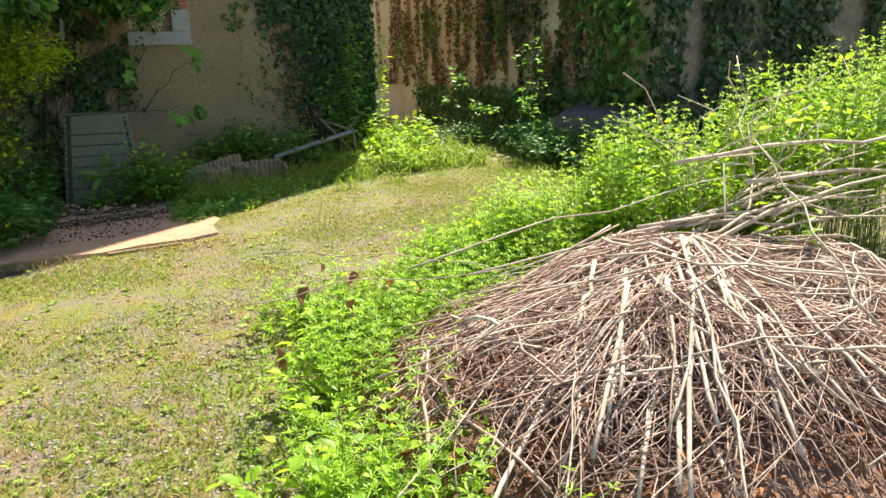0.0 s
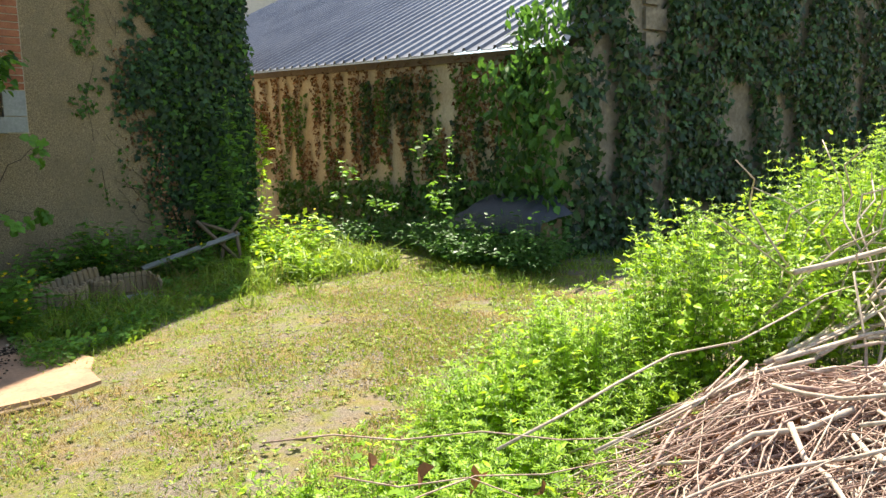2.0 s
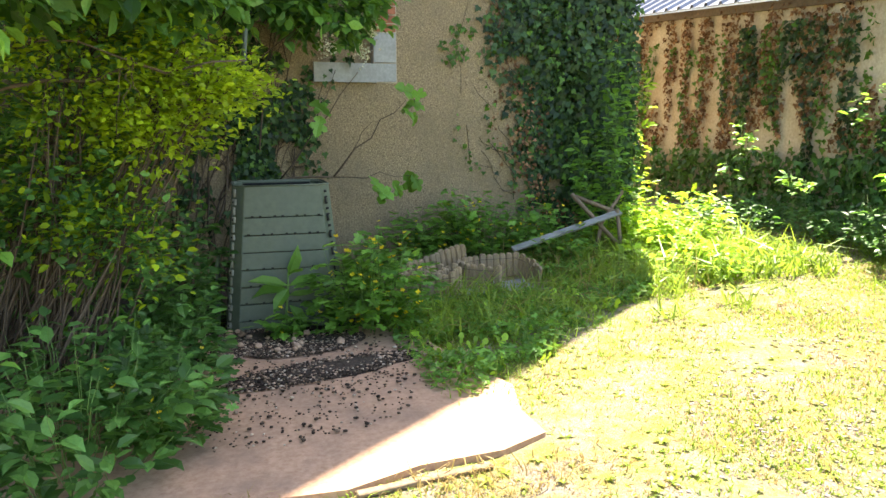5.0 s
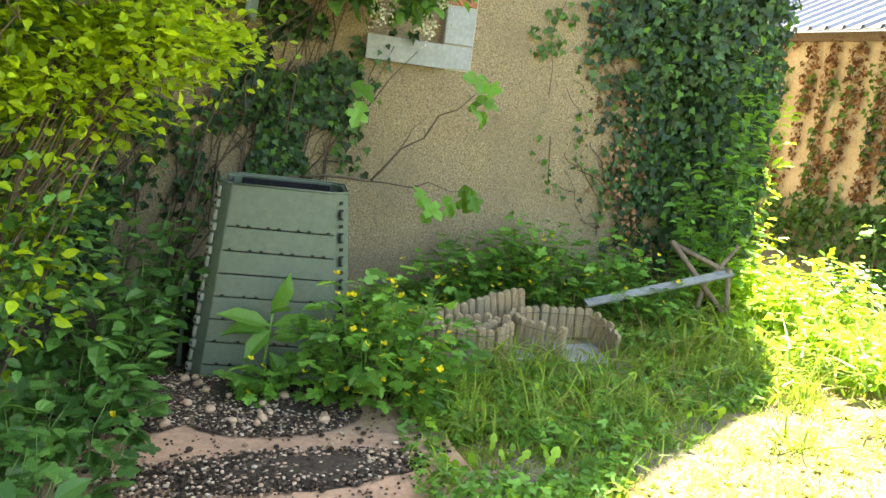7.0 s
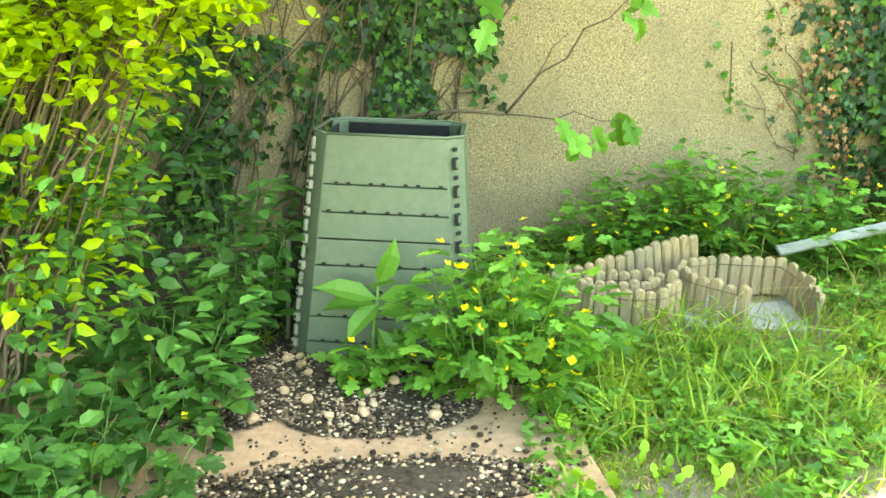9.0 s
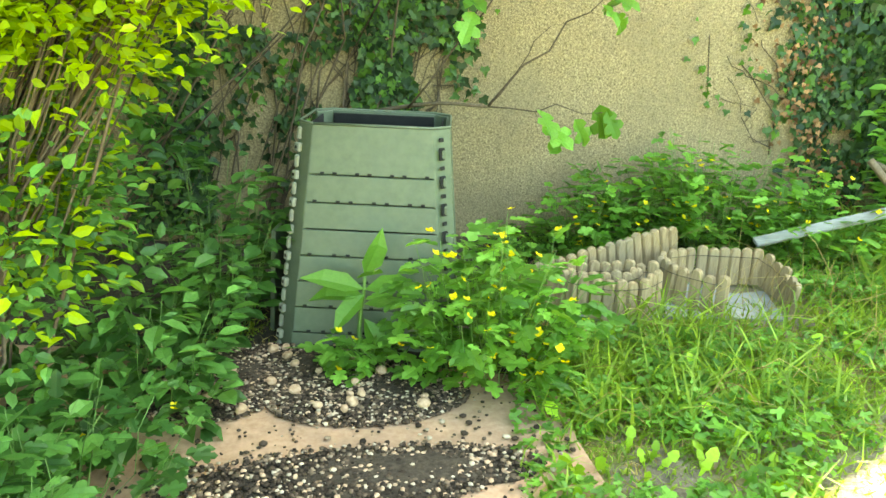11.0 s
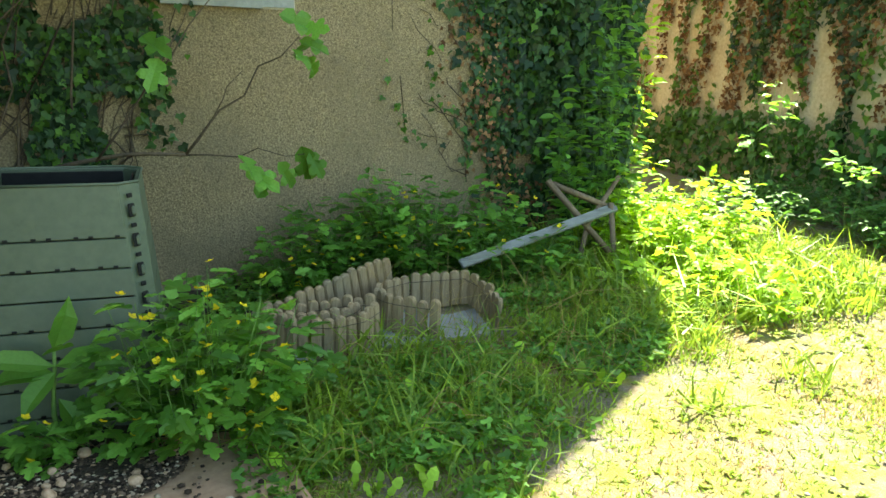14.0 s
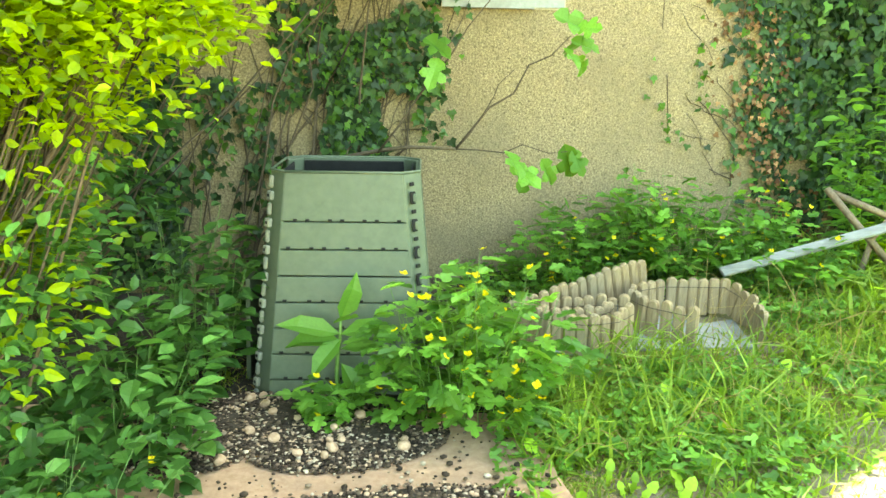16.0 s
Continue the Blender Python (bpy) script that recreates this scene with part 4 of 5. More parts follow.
for cx, cy, rx, ry, turn in heaps + band:
    rim = []
    for i in range(40):
        a = i * math.pi / 20
        k = 1 + 0.22 * noise.noise((math.cos(a) * 2 + cx * 5, math.sin(a) * 2, cy * 7)) + 0.1 * noise.noise((math.cos(a) * 7, math.sin(a) * 7, cx))
        ux, uy = rx * k * math.cos(a), ry * k * math.sin(a)
        rim.append((cx + ux * math.cos(turn) - uy * math.sin(turn), cy + ux * math.sin(turn) + uy * math.cos(turn)))
    sv = [(cx, cy, float(gz(cx, cy)) + 0.047)] + [(x * 0.5 + cx * 0.5, y * 0.5 + cy * 0.5, float(gz(x, y)) + 0.044) for x, y in rim] + [(x, y, float(gz(x, y)) + 0.033) for x, y in rim]
    sf = [(0, 1 + i, 1 + (i + 1) % 40) for i in range(40)] + [(1 + i, 41 + i, 41 + (i + 1) % 40, 1 + (i + 1) % 40) for i in range(40)]
    tagged(new("soil_patch", mesh_of("soil_patch", sv, sf, SOIL, True)), "thin patch of dark damp compost soil", "soil", "", "stuff")
litter("lawn_pebbles", "small grey stones in the bare lawn soil", 2600, PEBBLE, 0.0075, [(2.2, -4.0, 2.2, 1.6, 0.2), (0.6, -5.6, 0.9, 1.6, 0.0), (3.3, -2.2, 1.6, 1.2, 0.3)], 0.5)
turf("dry_grass", "dry tufts along the edge of the slab", 900, -0.9, 1.3, -2.42, -2.12, 0.07, STRAW, -0.3, 3, 0.8)
bm = bmesh.new()
bmesh.ops.create_icosphere(bm, subdivisions=2, radius=1)
for v in bm.verts:
    v.co *= 1 + 0.12 * noise.noise(v.co * 1.7)
    v.co.z *= 0.7
shell_me = bpy.data.meshes.new("shell")
bm.to_mesh(shell_me)
bm.free()
shell_me.materials.append(SHELL)
for _ in range(38):
    cx, cy, rx, ry, _t = heaps[int(rng.integers(3))]
    px, py = cx + rng.uniform(-1, 1) * rx * 0.95, cy + rng.uniform(-1, 1) * ry * 0.95
    s = tagged(new("shell", shell_me), "pale rounded snail shell on dark soil", "shell", "shells by the bin")
    s.location = (px, py, float(gz(px, py)) + 0.058)
    r = rng.uniform(0.014, 0.026)
    s.scale = (r, r * rng.uniform(0.8, 1.1), r)
    s.rotation_euler = (rng.normal(0, 0.3), rng.normal(0, 0.3), rng.uniform(0, 6))

# ---- herbs round the bin and along the wall ----
herb("celandine", "leafy celandine clump with small yellow flowers by the bin", "plant", 0.72, -0.24, 0.32, 0.24, 0.62, 85, 0.085, LOBED, HERB, 50, "celandines", 9, None, (0, -0.15))
herb("celandine", "low celandine spreading at the foot of the bin", "plant", 0.45, -0.27, 0.3, 0.1, 0.22, 22, 0.08, LOBED, HERB, 9, "celandines", 6)
herb("celandine", "celandine bank flowering along the house wall", "plant", 2.0, 1.32, 0.55, 0.22, 0.68, 120, 0.085, LOBED, HERB, 44, "celandines", 10)
herb("celandine", "celandine bank flowering against the render", "plant", 1.35, 1.25, 0.35, 0.2, 0.5, 55, 0.08, LOBED, HERB, 16, "celandines", 9)
herb("celandine", "celandine growing beside the edging roll", "plant", 2.55, 1.15, 0.35, 0.25, 0.5, 45, 0.08, LOBED, HERB, 6, "celandines", 9)
# same plant in the darker bramble green: its shade is in the leaf colour
herb("celandine", "celandine at the edge of the slab, leaves darkened for shade", "plant", -0.42, -1.35, 0.22, 0.5, 0.42, 60, 0.075, LOBED, BRAMBLE, 9, "celandines", 9)
herb("nettle_patch", "dark green nettles beside the slab", "plant", -0.75, -1.7, 0.4, 0.6, 0.6, 90, 0.085, OVAL, BRAMBLE, 0, "", 12)
herb("nettle_patch", "sparse dark weeds under the bush", "plant", -0.45, -0.55, 0.28, 0.45, 0.45, 50, 0.09, OVAL, BRAMBLE, 2, "", 10)
herb("bramble", "dark bramble shoots beside the bin", "shrub", -0.42, 0.1, 0.24, 0.4, 0.75, 45, 0.09, OVAL, BRAMBLE, 0, "", 12)
# celandine here takes the lighter weed green, sunlight put into its colour
herb("sunlit_weeds", "sunlit celandine and weeds at the house corner, leaves lightened for sun", "plant", 3.75, 1.3, 0.5, 0.5, 0.6, 100, 0.085, LOBED, WEED, 26, "", 11)
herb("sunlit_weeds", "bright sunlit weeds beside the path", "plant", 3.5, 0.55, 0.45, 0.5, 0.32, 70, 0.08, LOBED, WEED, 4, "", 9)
herb("elder_shoots", "tall green elder shoots in front of the ivy", "shrub", 3.2, 1.3, 0.24, 0.16, 1.85, 18, 0.085, OVAL, HERB, 0, "", 30)
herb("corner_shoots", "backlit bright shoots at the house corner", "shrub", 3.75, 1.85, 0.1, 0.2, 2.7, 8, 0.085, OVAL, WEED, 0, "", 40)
for cx, cy, h in ((4.95, 1.75, 1.15), (5.0, 0.9, 0.85), (5.1, 0.15, 1.0), (5.6, 0.95, 1.95), (5.35, 0.0, 1.4)):
    herb("sapling", "young leafy sapling in front of the shed", "sapling", cx, cy, 0.14, 0.14, h, 3, 0.09, OVAL, HERB, 0, "saplings by the shed", 14, low=0.78)
for i in range(21):
    cx, cy = (5.2 + 0.7 * rng.uniform(), -1.0 + 3.4 * rng.uniform()) if i < 16 else (5.45 + 0.08 * (i % 2), -1.2 + 0.36 * (i - 16))
    herb("ground_elder", "low shaded ground elder below the shed", "plant", cx, cy, 0.45, 0.4, 0.34 if i < 16 else 0.56, 46, 0.068, OVAL, BRAMBLE, 0, "ground elder by the shed", 9)

# broad-leaved seedling before the bin
sx, sy = 0.226, -0.179
seed = thing("seedling", "broad-leaved green seedling before the compost bin", "seedling", "", "", (sx, sy, 0.03))
part("stem", tubes("stem", [(bent((sx, sy, 0.02), (sx + 0.01, sy + 0.02, 0.44), 0, 0.006, 6), 0.012, 0.006)], STEM), seed, "thick pale green stem")
LANCEOVAL = (tuple((a, b * 0.78, c) for a, b, c in OVAL[0]), OVAL[1])
for dz, ax, nm, size in ((0.36, (-1, -0.2, 0.28), (0.2, -0.4, 1), 0.25), (0.33, (-1, 0.1, -0.05), (0, -0.5, 1), 0.23), (0.42, (0.4, -0.1, 1), (0.6, -1, 0.1), 0.2), (0.34, (-0.55, -0.6, -0.55), (-0.3, -0.8, 0.6), 0.19), (0.36, (1, -0.2, 0.25), (0, -0.5, 1), 0.22), (0.24, (0.55, -0.4, -0.85), (0.6, -0.8, 0.5), 0.2), (0.3, (0.9, 0.2, 0.05), (0, -0.3, 1), 0.17)):
    part("leaf", leaves("leaf", [(sx + 0.01, sy + 0.01, dz)], [ax], [nm], [size], LANCEOVAL, HERB), seed)

# large-leaved branch hanging over the bin
branch = thing("mulberry_branch", "drooping mulberry branch with few large leaves", "branch", "", "", (0.1, 1.2, 0.05))
fork = (0.72, 1.12, 0.93)
bl = [(bent((0.0, 1.3, 0.05), (0.05, 1.2, 0.85), 0, 0.03, 6), 0.016, 0.012), (bent((0.05, 1.2, 0.85), fork, 0.03, 0.02, 6), 0.013, 0.009), (bent(fork, (1.28, 1.0, 1.52), 0.02, 0.02, 7), 0.008, 0.003),
      (bent(fork, (1.0, 0.98, 1.35), 0.02, 0.02, 6), 0.005, 0.002), (bent(fork, (1.3, 1.0, 0.94), 0.03, 0.02, 6), 0.005, 0.002), (bent((0.3, 1.15, 0.9), (0.9, 0.95, 1.72), 0.0, 0.03, 6), 0.007, 0.003)]
part("stem", tubes("stem", bl, BARK), branch)
LP = [(1.28, 1.0, 1.5), (1.32, 1.0, 1.42), (1.24, 0.98, 1.46), (1.3, 0.97, 1.56), (1.36, 1.0, 1.5), (1.28, 1.0, 0.98), (1.32, 1.0, 0.95), (1.16, 1.0, 0.9), (1.0, 1.0, 0.86), (1.05, 0.98, 0.72), (0.98, 0.98, 0.94), (0.55, 1.05, 1.5), (0.62, 1.0, 1.4), (1.18, 0.97, 1.62)]
LA = rng.normal(0, 0.5, (14, 3)) + np.array([0.5, -0.1, -0.55])
part("foliage", leaves("foliage", LP, LA, np.tile([(0.1, -0.9, 0.55)], (14, 1)) + rng.normal(0, 0.25, (14, 3)), rng.uniform(0.14, 0.22, 14), LOBED, HERB, 1.5), branch)


# ---- shrubs ----
def shrub(name, label, category, base, blobs, n, leaf, shape, material, twig=BARK, stems=30, group="", second=None, droop=0.0):
    """Stems from the base into rounded masses of leaves: (x, y, z, rx, ry, rz, share)."""
    ob = thing(name, label, category, group, "", base)
    w = np.array([b[6] for b in blobs], float)
    lines, sprigs = [], []
    for b in blobs:
        for _ in range(max(2, int(stems * b[6] / w.sum()))):
            d = rand_dirs(1, 0.1)[0] * rng.uniform(0.4, 1.0)
            tip = np.array(b[:3]) + d * np.array(b[3:6])
            mid = np.array(b[:3]) + rng.normal(0, 0.15, 3) * np.array(b[3:6])
            root = np.array(base) + np.array([rng.normal(0, 0.12), rng.normal(0, 0.12), 0])
            line = np.concatenate([bent(root, mid, 0.05, 0.04, 5), bent(mid, tip, 0.03, 0.03, 4)[1:]])
            lines.append((line, rng.uniform(0.003, 0.008), 0.0015))
    tagged(part("stem", tubes("stem", lines, twig, 4), ob), kind="stuff")
    counts = rng.multinomial(n, w / w.sum())
    P, A, N = [], [], []
    for b, c in zip(blobs, counts):
        tufts = max(3, c // 14)
        d = rand_dirs(tufts, 0.0) * (rng.uniform(0.25, 1.0, (tufts, 1)) ** 0.45)
        cen = np.array(b[:3]) + d * np.array(b[3:6])
        pick = rng.integers(tufts, size=c)
        axis = (d[pick] + rng.normal(0, 0.7, (c, 3))) * np.array([1, 1, 0.45]) + np.array([0, 0, -droop])
        P.append(cen[pick] + unit(d[pick]) * rng.uniform(-0.1, 0.1, (c, 1)) + rng.normal(0, 0.045, (c, 3)))
        A.append(axis)
        N.append(rng.normal(0, 0.5, (c, 3)) + np.array([0, 0, 1]))
    P, A, N = np.concatenate(P), np.concatenate(A), np.concatenate(N)
    half = len(P) if second is None else int(len(P) * 0.62)
    o = rng.permutation(len(P))
    part("crown", leaves("crown", P[o[:half]], A[o[:half]], N[o[:half]], leaf * rng.uniform(0.6, 1.3, half), shape, material), ob)
    if second is not None:
        r = len(P) - half
        part("crown", leaves("crown", P[o[half:]], A[o[half:]], N[o[half:]], leaf * rng.uniform(0.6, 1.3, r), shape, second), ob)
    return ob


shrub("privet_bush", "yellow-green privet bush overhanging the slab", "shrub", (-1.2, -0.7, 0.0),
      [(-0.75, -0.8, 1.72, 0.5, 0.45, 0.3, 2.2), (-0.85, -0.85, 1.15, 0.4, 0.4, 0.45, 2.2), (-0.62, -1.0, 0.85, 0.26, 0.3, 0.36, 1.6)],
      6500, 0.046, OVAL, BRAMBLE, BARK, 70, "", PRIVET)
shrub("privet_bush", "bright yellow-green privet spray beside the slab", "shrub", (-1.0, -1.0, 0.0),
      [(-0.17, -0.95, 1.50, 0.27, 0.26, 0.15, 2.6), (-0.42, -1.0, 1.36, 0.26, 0.28, 0.20, 2.4), (-0.3, -0.95, 1.68, 0.26, 0.26, 0.12, 0.9), (-0.8, -1.1, 1.5, 0.35, 0.3, 0.35, 1.2)], 4600, 0.040, OVAL, PRIVET, BARK, 50)
shrub("hazel_bush", "dull green bush behind the privet", "shrub", (-1.6, -1.2, 0.0), [(-1.55, -1.0, 1.2, 0.6, 0.7, 0.9, 2), (-1.0, -0.5, 0.8, 0.4, 0.4, 0.6, 1), (-1.3, -2.0, 1.9, 0.5, 0.5, 0.6, 1)], 3600, 0.08, OVAL, BRAMBLE, BARK, 24, "", HERB)
shrub("dark_shrub", "dark shaded shrub filling the corner by the wall", "shrub", (-1.6, 0.5, 0.0),
      [(-1.5, 0.5, 1.3, 0.8, 0.7, 1.3, 3), (-2.6, -0.4, 1.5, 0.9, 1.3, 1.5, 3), (-0.7, 0.8, 2.3, 0.6, 0.5, 0.8, 2)], 6500, 0.09, OVAL, BRAMBLE, BARK, 14)
# the crown mass at z 3.5 is added above the view to block skylight
elder = shrub("elder_tree", "elder tree with dark leaves and cream flower heads", "tree", (-1.4, 0.9, 0.0),
      [(0.1, 0.85, 2.35, 0.55, 0.4, 0.4, 2.5), (0.7, 1.05, 2.2, 0.42, 0.3, 0.36, 1.8), (-1.0, -0.3, 3.5, 1.2, 1.0, 0.6, 4), (-0.7, 0.3, 2.6, 0.8, 0.7, 0.6, 3), (-0.9, -0.9, 2.75, 0.8, 0.7, 0.35, 2.5), (-1.6, -1.8, 2.7, 0.7, 0.6, 0.5, 2), (-0.55, -1.05, 1.98, 0.5, 0.35, 0.2, 2.2), (-1.1, -1.6, 2.0, 0.5, 0.4, 0.35, 1.6)],
      10500, 0.105, OVAL, BRAMBLE, BARK, 24, "", HERB, 0.5)
for px, py, pz in ((1.02, 0.98, 2.02), (0.93, 0.95, 1.86), (1.08, 1.0, 2.3), (0.66, 0.9, 1.9), (0.5, 0.6, 2.35), (0.15, 0.45, 2.5)):
    q = rng.normal(0, 0.03, (80, 3)) * np.array([1, 1, 1.6]) + np.array([px, py, pz])
    tagged(part("flower_head", leaves("flower_head", q, rand_dirs(80), rand_dirs(80), 0.016, FLOWER, CREAM), elder), "cream elder flower head", kind="stuff")

lines = [(bent((-1.3, -1.1, 1.42), (0.0, -1.15, 1.62), 0.03, 0.03, 9), 0.012, 0.004), (bent((-1.2, -1.2, 1.7), (-0.35, -1.25, 1.56), 0.02, 0.03, 7), 0.006, 0.003)]
lines += [(bent((-0.52 + 0.02 * k, -1.2, 1.62), (-0.56 + 0.05 * k, -1.2, 1.28 + 0.08 * k), 0, 0.012, 7), 0.004, 0.002) for k in range(3)]
part("branch", tubes("branch", lines, BARK, 5), elder, "bare brown bough with hanging dead twigs")

# ---- brush pile and the growth round it ----
pile = thing("brush_pile", "heap of dry cut branches and twigs on the lawn", "brush pile", "", "", (2.55, -6.0, -0.1))


def pile_h(x, y):
    r = np.sqrt(((x - 2.8) / 1.75) ** 2 + ((y + 5.85) / 1.25) ** 2 + 0.01)
    return gz(x, y) + (0.58 + 0.13 * np.sin(4.1 * x + 1.3 * y) * np.cos(3.3 * y - 1.7 * x) + 0.07 * np.sin(9.0 * x - 2.0 * y) * np.sin(8.0 * y + 3.0 * x)) * np.maximum(0, 1.03 - r) ** 0.85


pxs, pys = np.meshgrid(np.linspace(1.05, 4.4, 60), np.linspace(-7.15, -4.75, 50))
pz_ = pile_h(pxs, pys) + np.array([0.07 * noise.noise((a * 5, b * 5, 2)) + 0.04 * noise.noise((a * 16, b * 16, 8)) for a, b in zip(pxs.ravel(), pys.ravel())]).reshape(pxs.shape) - 0.07
part("litter", mesh_of("litter", np.stack([pxs, pys, pz_], -1).reshape(-1, 3), [(j * 60 + i, j * 60 + i + 1, (j + 1) * 60 + i + 1, (j + 1) * 60 + i) for j in range(49) for i in range(59)], HUMUS, True), pile, "brown rotting twig litter")


def on_pile(n, lo, hi, r0, r1, fan, lift=0.02):
    out = []
    for _ in range(n):
        t, r = rng.uniform(0, 6.28), math.sqrt(rng.uniform(0, 0.9)) * (1.0 if rng.uniform() < 0.5 else 0.75)
        cx, cy = 2.75 + 1.45 * r * math.cos(t), -5.95 + 1.02 * r * math.sin(t)
        a = fan(cx, cy)
        ln = rng.uniform(lo, hi)
        s = np.linspace(-0.5, 0.5, 6) * ln
        X, Y = cx + s * math.cos(a), cy + s * math.sin(a)
        Z = pile_h(X, Y) + rng.uniform(-0.03, 0.05) + lift
        Z = 0.4 * Z + 0.6 * np.linspace(Z[0], Z[-1], 6) + rng.normal(0, 0.008, 6) + 0.03
        rr = rng.uniform(r0, r1)
        bow = np.sin(np.linspace(0, np.pi, 6)) * rng.normal(0, 0.05 * ln)
        out.append((np.stack([X - bow * math.sin(a) + rng.normal(0, 0.007, 6), Y + bow * math.cos(a) + rng.normal(0, 0.007, 6), Z], 1), rr, rr * 0.5))
    return out


radial = lambda x, y: math.atan2(y + 5.7, x - 2.85) + rng.normal(0, 0.35)
across = lambda x, y: rng.normal(0.1, 0.5)
anyway = lambda x, y: rng.uniform(0, 3.14)
front = lambda x, y: math.atan2(y + 5.35, (x - 2.75) * 0.75) + rng.normal(0, 0.2)
tagged(part("twig_litter", tubes("twig_litter", on_pile(3000, 0.12, 0.5, 0.0016, 0.004, anyway, 0.0), TWIG, 3), pile, "fine reddish-brown twigs"), kind="stuff")
tagged(part("twig_litter", tubes("twig_litter", on_pile(430, 0.3, 0.9, 0.002, 0.005, anyway, 0.01), TWIG, 4), pile), kind="stuff")
tagged(part("twig_litter", tubes("twig_litter", on_pile(170, 0.4, 1.1, 0.003, 0.006, radial, 0.02), TWIG, 4), pile), kind="stuff")
tagged(part("twig_litter", tubes("twig_litter", on_pile(150, 0.6, 1.5, 0.0025, 0.0055, across, 0.03), TWIG_PALE, 4), pile), kind="stuff")
fan = [l for l in on_pile(170, 0.35, 0.95, 0.005, 0.011, front, 0.03) if l[0][:, 1].mean() < -5.75 and l[0][:, 0].mean() > 2.0]
for pts, r0, r1 in fan[:44]:
    pts[:, 2] += rng.uniform(-0.03, 0.03)
    part("stick", tubes("stick", [(pts, r0, r0 * 0.7)], TWIG_PALE, 6), pile)
for line in on_pile(34, 0.4, 1.0, 0.006, 0.011, anyway, 0.04):
    part("stick", tubes("stick", [line], TWIG if rng.uniform() < 0.5 else TWIG_PALE, 6), pile)
for i in range(18):
    u = -1 + 2 * (i + rng.uniform(0, 1)) / 18
    a = np.array((2.72 + 0.26 * u + rng.normal(0, 0.05), -5.78 + rng.normal(0, 0.08), 0))
    b = np.array((2.02 + 0.66 * u + rng.normal(0, 0.06), -6.85 - 0.1 * u + rng.normal(0, 0.12), 0))
    cut_a, cut_b = rng.uniform(0.0, 0.35), rng.uniform(0.65, 1.05)
    p = np.linspace(0, 1, 7)[:, None] * (cut_b - cut_a) + cut_a
    p = a * (1 - p) + b * p
    p[:, 2] = pile_h(p[:, 0], p[:, 1])
    p[:, 2] = 0.35 * p[:, 2] + 0.65 * np.linspace(p[0, 2], p[-1, 2], 7) + rng.uniform(0.05, 0.11)
    p[:, :2] += (np.sin(np.linspace(0, np.pi, 7)) * rng.normal(0, 0.03))[:, None] + rng.normal(0, 0.005, (7, 2))
    r = rng.uniform(0.006, 0.0125)
    part("stick", tubes("stick", [(p, r, r * 0.75)], TWIG_PALE, 7), pile, "thick pale cut stick")
m = 2600
mx, my = rng.uniform(1.3, 3.4, m), rng.uniform(-7.0, -5.1, m)
k = pile_h(mx, my) - gz(mx, my) > 0.06
mx, my = mx[k], my[k]
mould = leaves("leaf_mould", np.stack([mx, my, pile_h(mx, my) + rng.uniform(-0.03, 0.05, len(mx))], 1), rng.normal(0, 1, (len(mx), 3)), rng.normal(0, 0.8, (len(mx), 3)) + np.array([0, 0, 1]), rng.uniform(0.015, 0.05, len(mx)), OVAL, DEADLEAF, 2.5)
tagged(part("leaf_mould", mould, pile, "crumbled brown leaf litter"), kind="stuff")
for _ in range(14):
    a = (rng.uniform(2.9, 3.7), rng.uniform(-5.55, -5.1), rng.uniform(0.30, 0.52))
    b = (rng.uniform(4.0, 5.0), a[1] + rng.uniform(-0.5, 0.25), rng.uniform(0.42, 0.85))
    part("branch", tubes("branch", [(bent(a, b, rng.uniform(-0.03, 0.06), 0.03, 8), rng.uniform(0.006, 0.015), 0.004)], TWIG_PALE, 6), pile, "long bare cut branch")
for a, b, r, sag in (((1.75, -5.0, 0.35), (3.6, -5.3, 0.72), 0.009, 0.05), ((2.0, -5.2, 0.34), (4.4, -5.4, 0.85), 0.009, -0.06), ((2.9, -5.3, 0.5), (4.6, -5.7, 0.6), 0.016, 0.03), ((3.0, -5.2, 0.45), (4.5, -5.2, 0.55), 0.02, 0.02),
                     ((1.1, -4.6, 0.42), (2.3, -5.7, 0.35), 0.005, 0.06), ((0.95, -5.0, 0.28), (2.3, -5.5, 0.42), 0.005, 0.03), ((1.2, -4.9, 0.38), (2.0, -6.0, 0.3), 0.004, 0.05), ((1.3, -5.9, 0.2), (2.4, -6.4, 0.65), 0.008, 0.02),
                     ((2.3, -5.9, 0.55), (3.2, -6.9, 0.55), 0.010, 0.04), ((2.9, -6.7, 0.4), (2.95, -6.0, 1.0), 0.010, 0), ((3.2, -5.2, 0.8), (4.7, -5.9, 0.95), 0.02, 0.03), ((3.5, -5.4, 0.7), (4.9, -5.7, 0.7), 0.022, 0.03)):
    part("branch", tubes("branch", [(bent(a, b, sag, 0.025, 8), r * 0.65, r * 0.3)], TWIG_PALE if r > 0.008 else TWIG, 6), pile, "long bare cut branch")
q = rng.integers(60, size=150), rng.integers(50, size=150)
P = np.stack([pxs[q[1], q[0]], pys[q[1], q[0]], pz_[q[1], q[0]] + 0.1], 1)
P = np.concatenate([P, [(1.35, -4.85, 0.40), (1.5, -5.0, 0.36), (1.6, -5.1, 0.34), (1.72, -5.25, 0.34), (1.42, -5.2, 0.3), (1.25, -5.0, 0.33)]])
leaf_me = [leaves("dead_leaf", np.zeros((1, 3)), [(1, 0, 0)], [(0, 0, 1)], [s], OVAL, DEADLEAF, 3.0) for s in (0.06, 0.08, 0.1)]
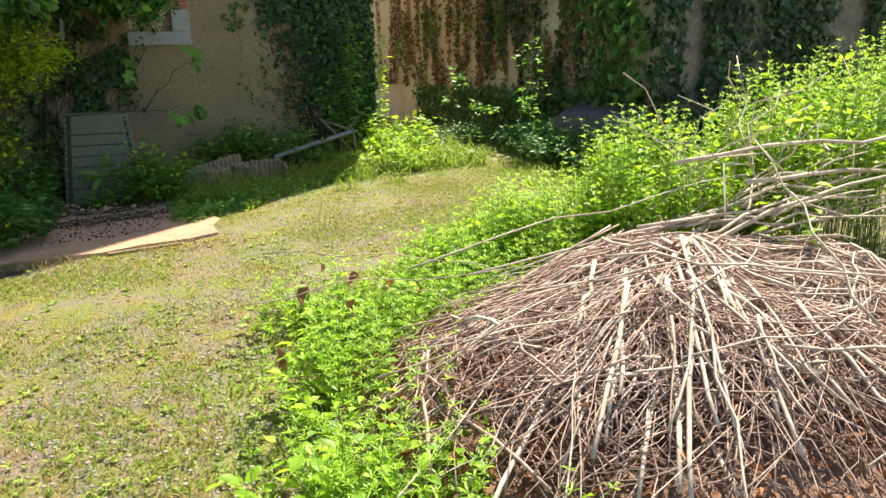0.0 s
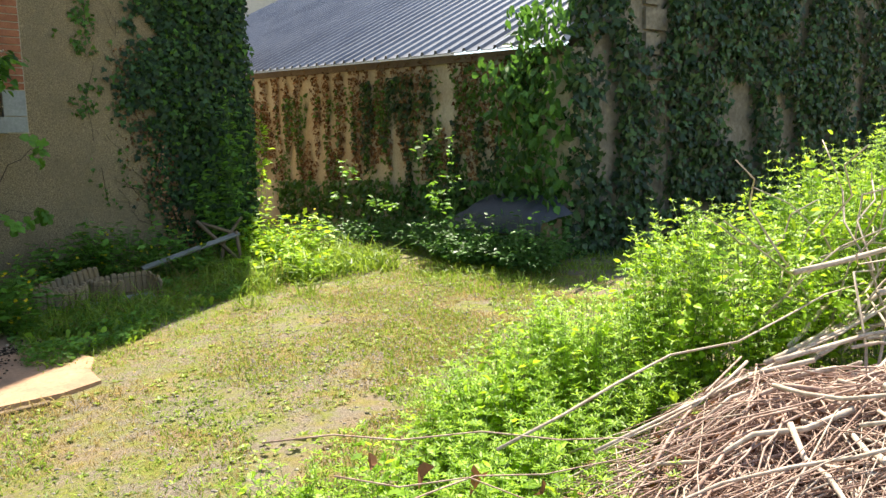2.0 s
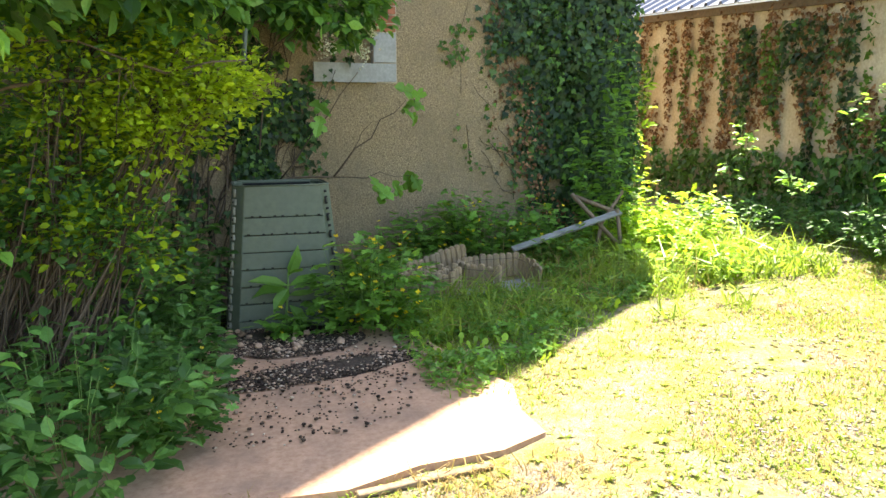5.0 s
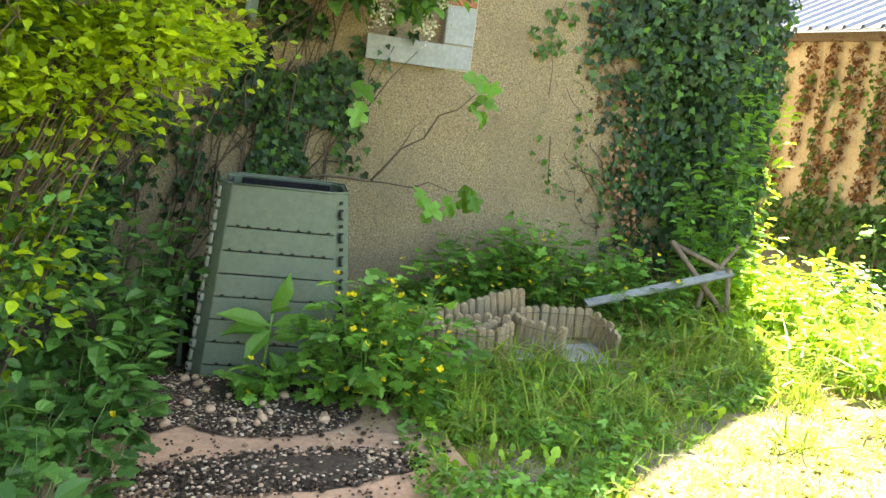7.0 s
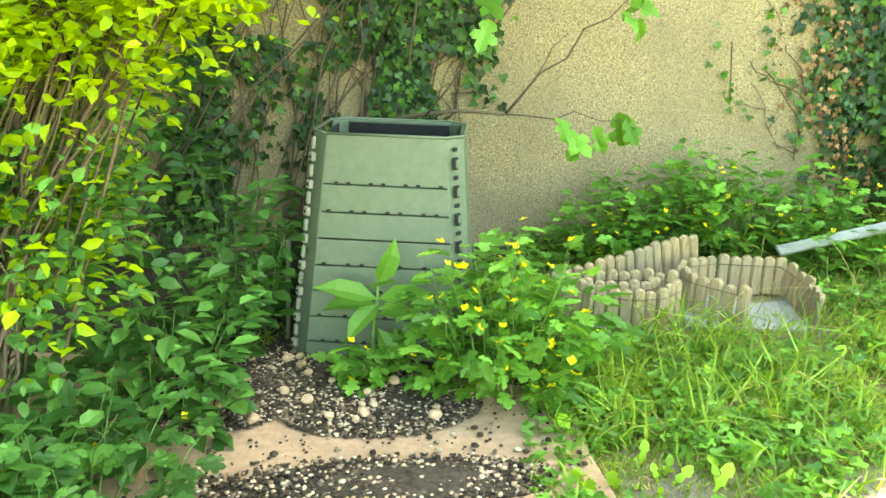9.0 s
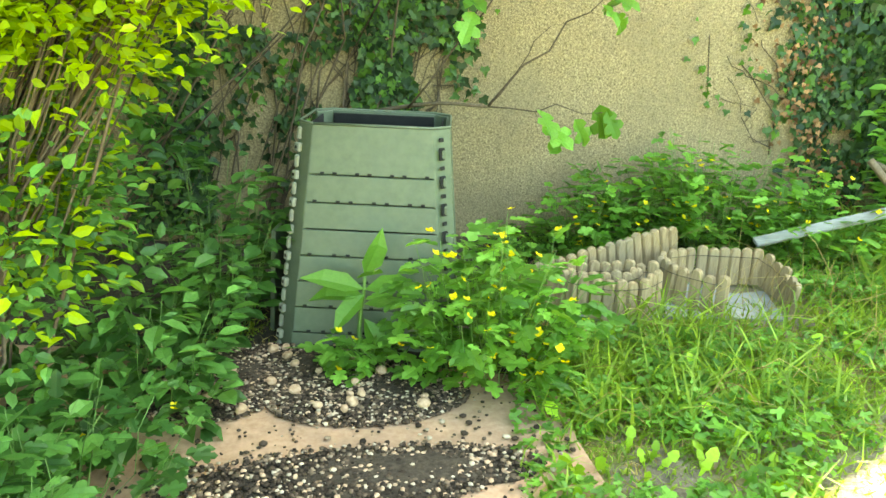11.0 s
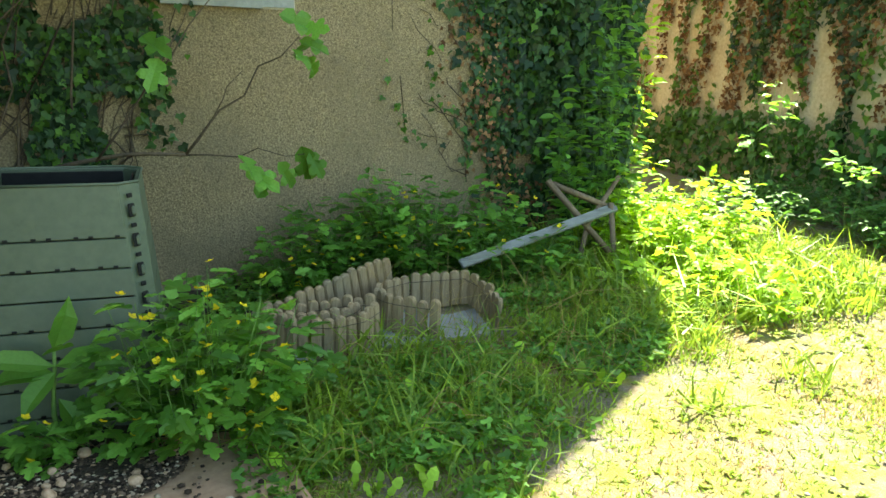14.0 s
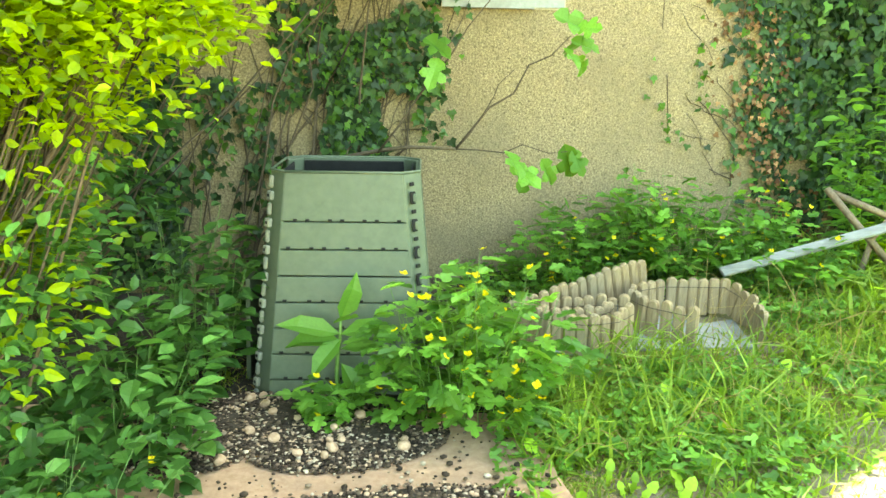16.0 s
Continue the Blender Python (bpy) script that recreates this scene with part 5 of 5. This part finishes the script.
for i, p in enumerate(P):
    dl = part("dead_leaf", leaf_me[i % 3], pile, "curled dead brown leaf")
    dl.matrix_parent_inverse = Matrix()
    dl.location = Vector(p) - pile.location
    dl.rotation_euler = (rng.uniform(0, 6), rng.uniform(0.2, 1.4), rng.uniform(0, 6))

shrub("bramble_bush", "sunlit bramble and cleavers thicket behind the pile", "shrub", (3.9, -4.6, 0.0),
      [(3.7, -4.7, 0.55, 0.75, 0.6, 0.42, 3), (4.6, -4.9, 0.75, 0.8, 0.7, 0.5, 3), (3.0, -4.4, 0.3, 0.6, 0.5, 0.28, 2), (5.4, -5.0, 0.8, 0.8, 0.8, 0.6, 2), (2.45, -4.35, 0.18, 0.4, 0.35, 0.18, 1)],
      8500, 0.048, OVAL, WEED, STEM, 110)
MOUNDS = ((3.7, -4.7, 0.55, 0.75, 0.6, 0.42), (4.6, -4.9, 0.75, 0.8, 0.7, 0.5), (3.0, -4.4, 0.3, 0.62, 0.5, 0.3), (5.4, -5.0, 0.8, 0.8, 0.8, 0.6), (2.45, -4.35, 0.18, 0.5, 0.42, 0.2))


def mound_spot(n):
    m = np.array(MOUNDS)[rng.integers(len(MOUNDS), size=n)]
    r, t = np.sqrt(rng.uniform(0, 1, n)), rng.uniform(0, 2 * np.pi, n)
    return m[:, 0] + m[:, 3] * r * np.cos(t), m[:, 1] + m[:, 4] * r * np.sin(t)


def mound_top(x, y):
    best = 0.12
    for mx, my, mz, rx, ry, rz in MOUNDS:
        d = 1 - ((x - mx) / rx) ** 2 - ((y - my) / ry) ** 2
        if d > 0:
            best = max(best, mz + rz * math.sqrt(d) - float(gz(x, y)))
    return best + 0.03


whorled("cleavers_mat", "dense sunlit mat of cleavers over the thicket", 1300, mound_spot, mound_top, 0.042, WEED)
for cx, cy, h in ((3.15, -4.9, 1.0), (3.45, -4.95, 1.2), (3.55, -5.6, 1.42), (3.9, -5.2, 1.15), (4.4, -5.0, 1.3)):
    herb("bramble_shoot", "upright sunlit bramble shoot above the thicket", "shrub", cx, cy, 0.1, 0.1, h, 4, 0.085, OVAL, WEED, 0, "bramble shoots", 12)
lines = [(bent((4.0 + rng.uniform(-0.9, 0.9), -5.1 + rng.uniform(-0.4, 0.4), 0.4), (4.0 + rng.uniform(-1.1, 1.1), -5.2 + rng.uniform(-0.4, 0.4), rng.uniform(0.9, 1.35)), 0.05, 0.05, 7), 0.007, 0.003) for _ in range(26)]
tagged(new("dry_canes", tubes("dry_canes", lines, TWIG_PALE, 5)), "bare pinkish dry canes rising from the thicket", "canes", "", "stuff")
for cx, cy, rx, ry, h, s in ((1.15, -6.3, 0.35, 0.4, 0.30, 90), (1.3, -5.6, 0.3, 0.4, 0.34, 80), (1.62, -4.85, 0.35, 0.35, 0.32, 80), (2.1, -4.55, 0.4, 0.3, 0.3, 60), (2.15, -4.85, 0.35, 0.3, 0.36, 70), (2.65, -4.8, 0.35, 0.25, 0.4, 60), (1.85, -5.15, 0.3, 0.25, 0.34, 60), (0.95, -6.9, 0.3, 0.35, 0.24, 60), (1.45, -7.0, 0.25, 0.3, 0.22, 50), (1.35, -4.4, 0.25, 0.3, 0.2, 30)):
    herb("weed_clump", "lush bright green weeds at the edge of the pile", "plant", cx, cy, rx, ry, h, s // 2, 0.062, OVAL, WEED, 0, "weeds round the brush pile", 9)
    whorled("cleavers_clump", "fine-leaved bright cleavers at the pile's edge", 75, lambda n: (cx + rng.normal(0, rx * 0.55, n), cy + rng.normal(0, ry * 0.55, n)), lambda x, y: h * 1.1, 0.036, WEED, "", "cleavers round the brush pile")
for cx, cy, h in ((1.25, -5.35, 0.62), (1.5, -4.7, 0.55), (2.55, -4.0, 0.62), (3.0, -3.95, 0.5), (2.8, -4.1, 0.55)):
    herb("cleavers", "thin upright cleavers stem in sunlight", "plant", cx, cy, 0.05, 0.05, h, 3, 0.04, OVAL, WEED, 0, "cleavers stems", 22)
shrub("hay_heap", "grey-green overgrown heap beyond the thicket", "heap", (8.5, -2.6, 0.1), [(8.6, -2.6, 0.45, 1.1, 0.7, 0.4, 1)], 1500, 0.08, OVAL, BRAMBLE, STEM, 20)
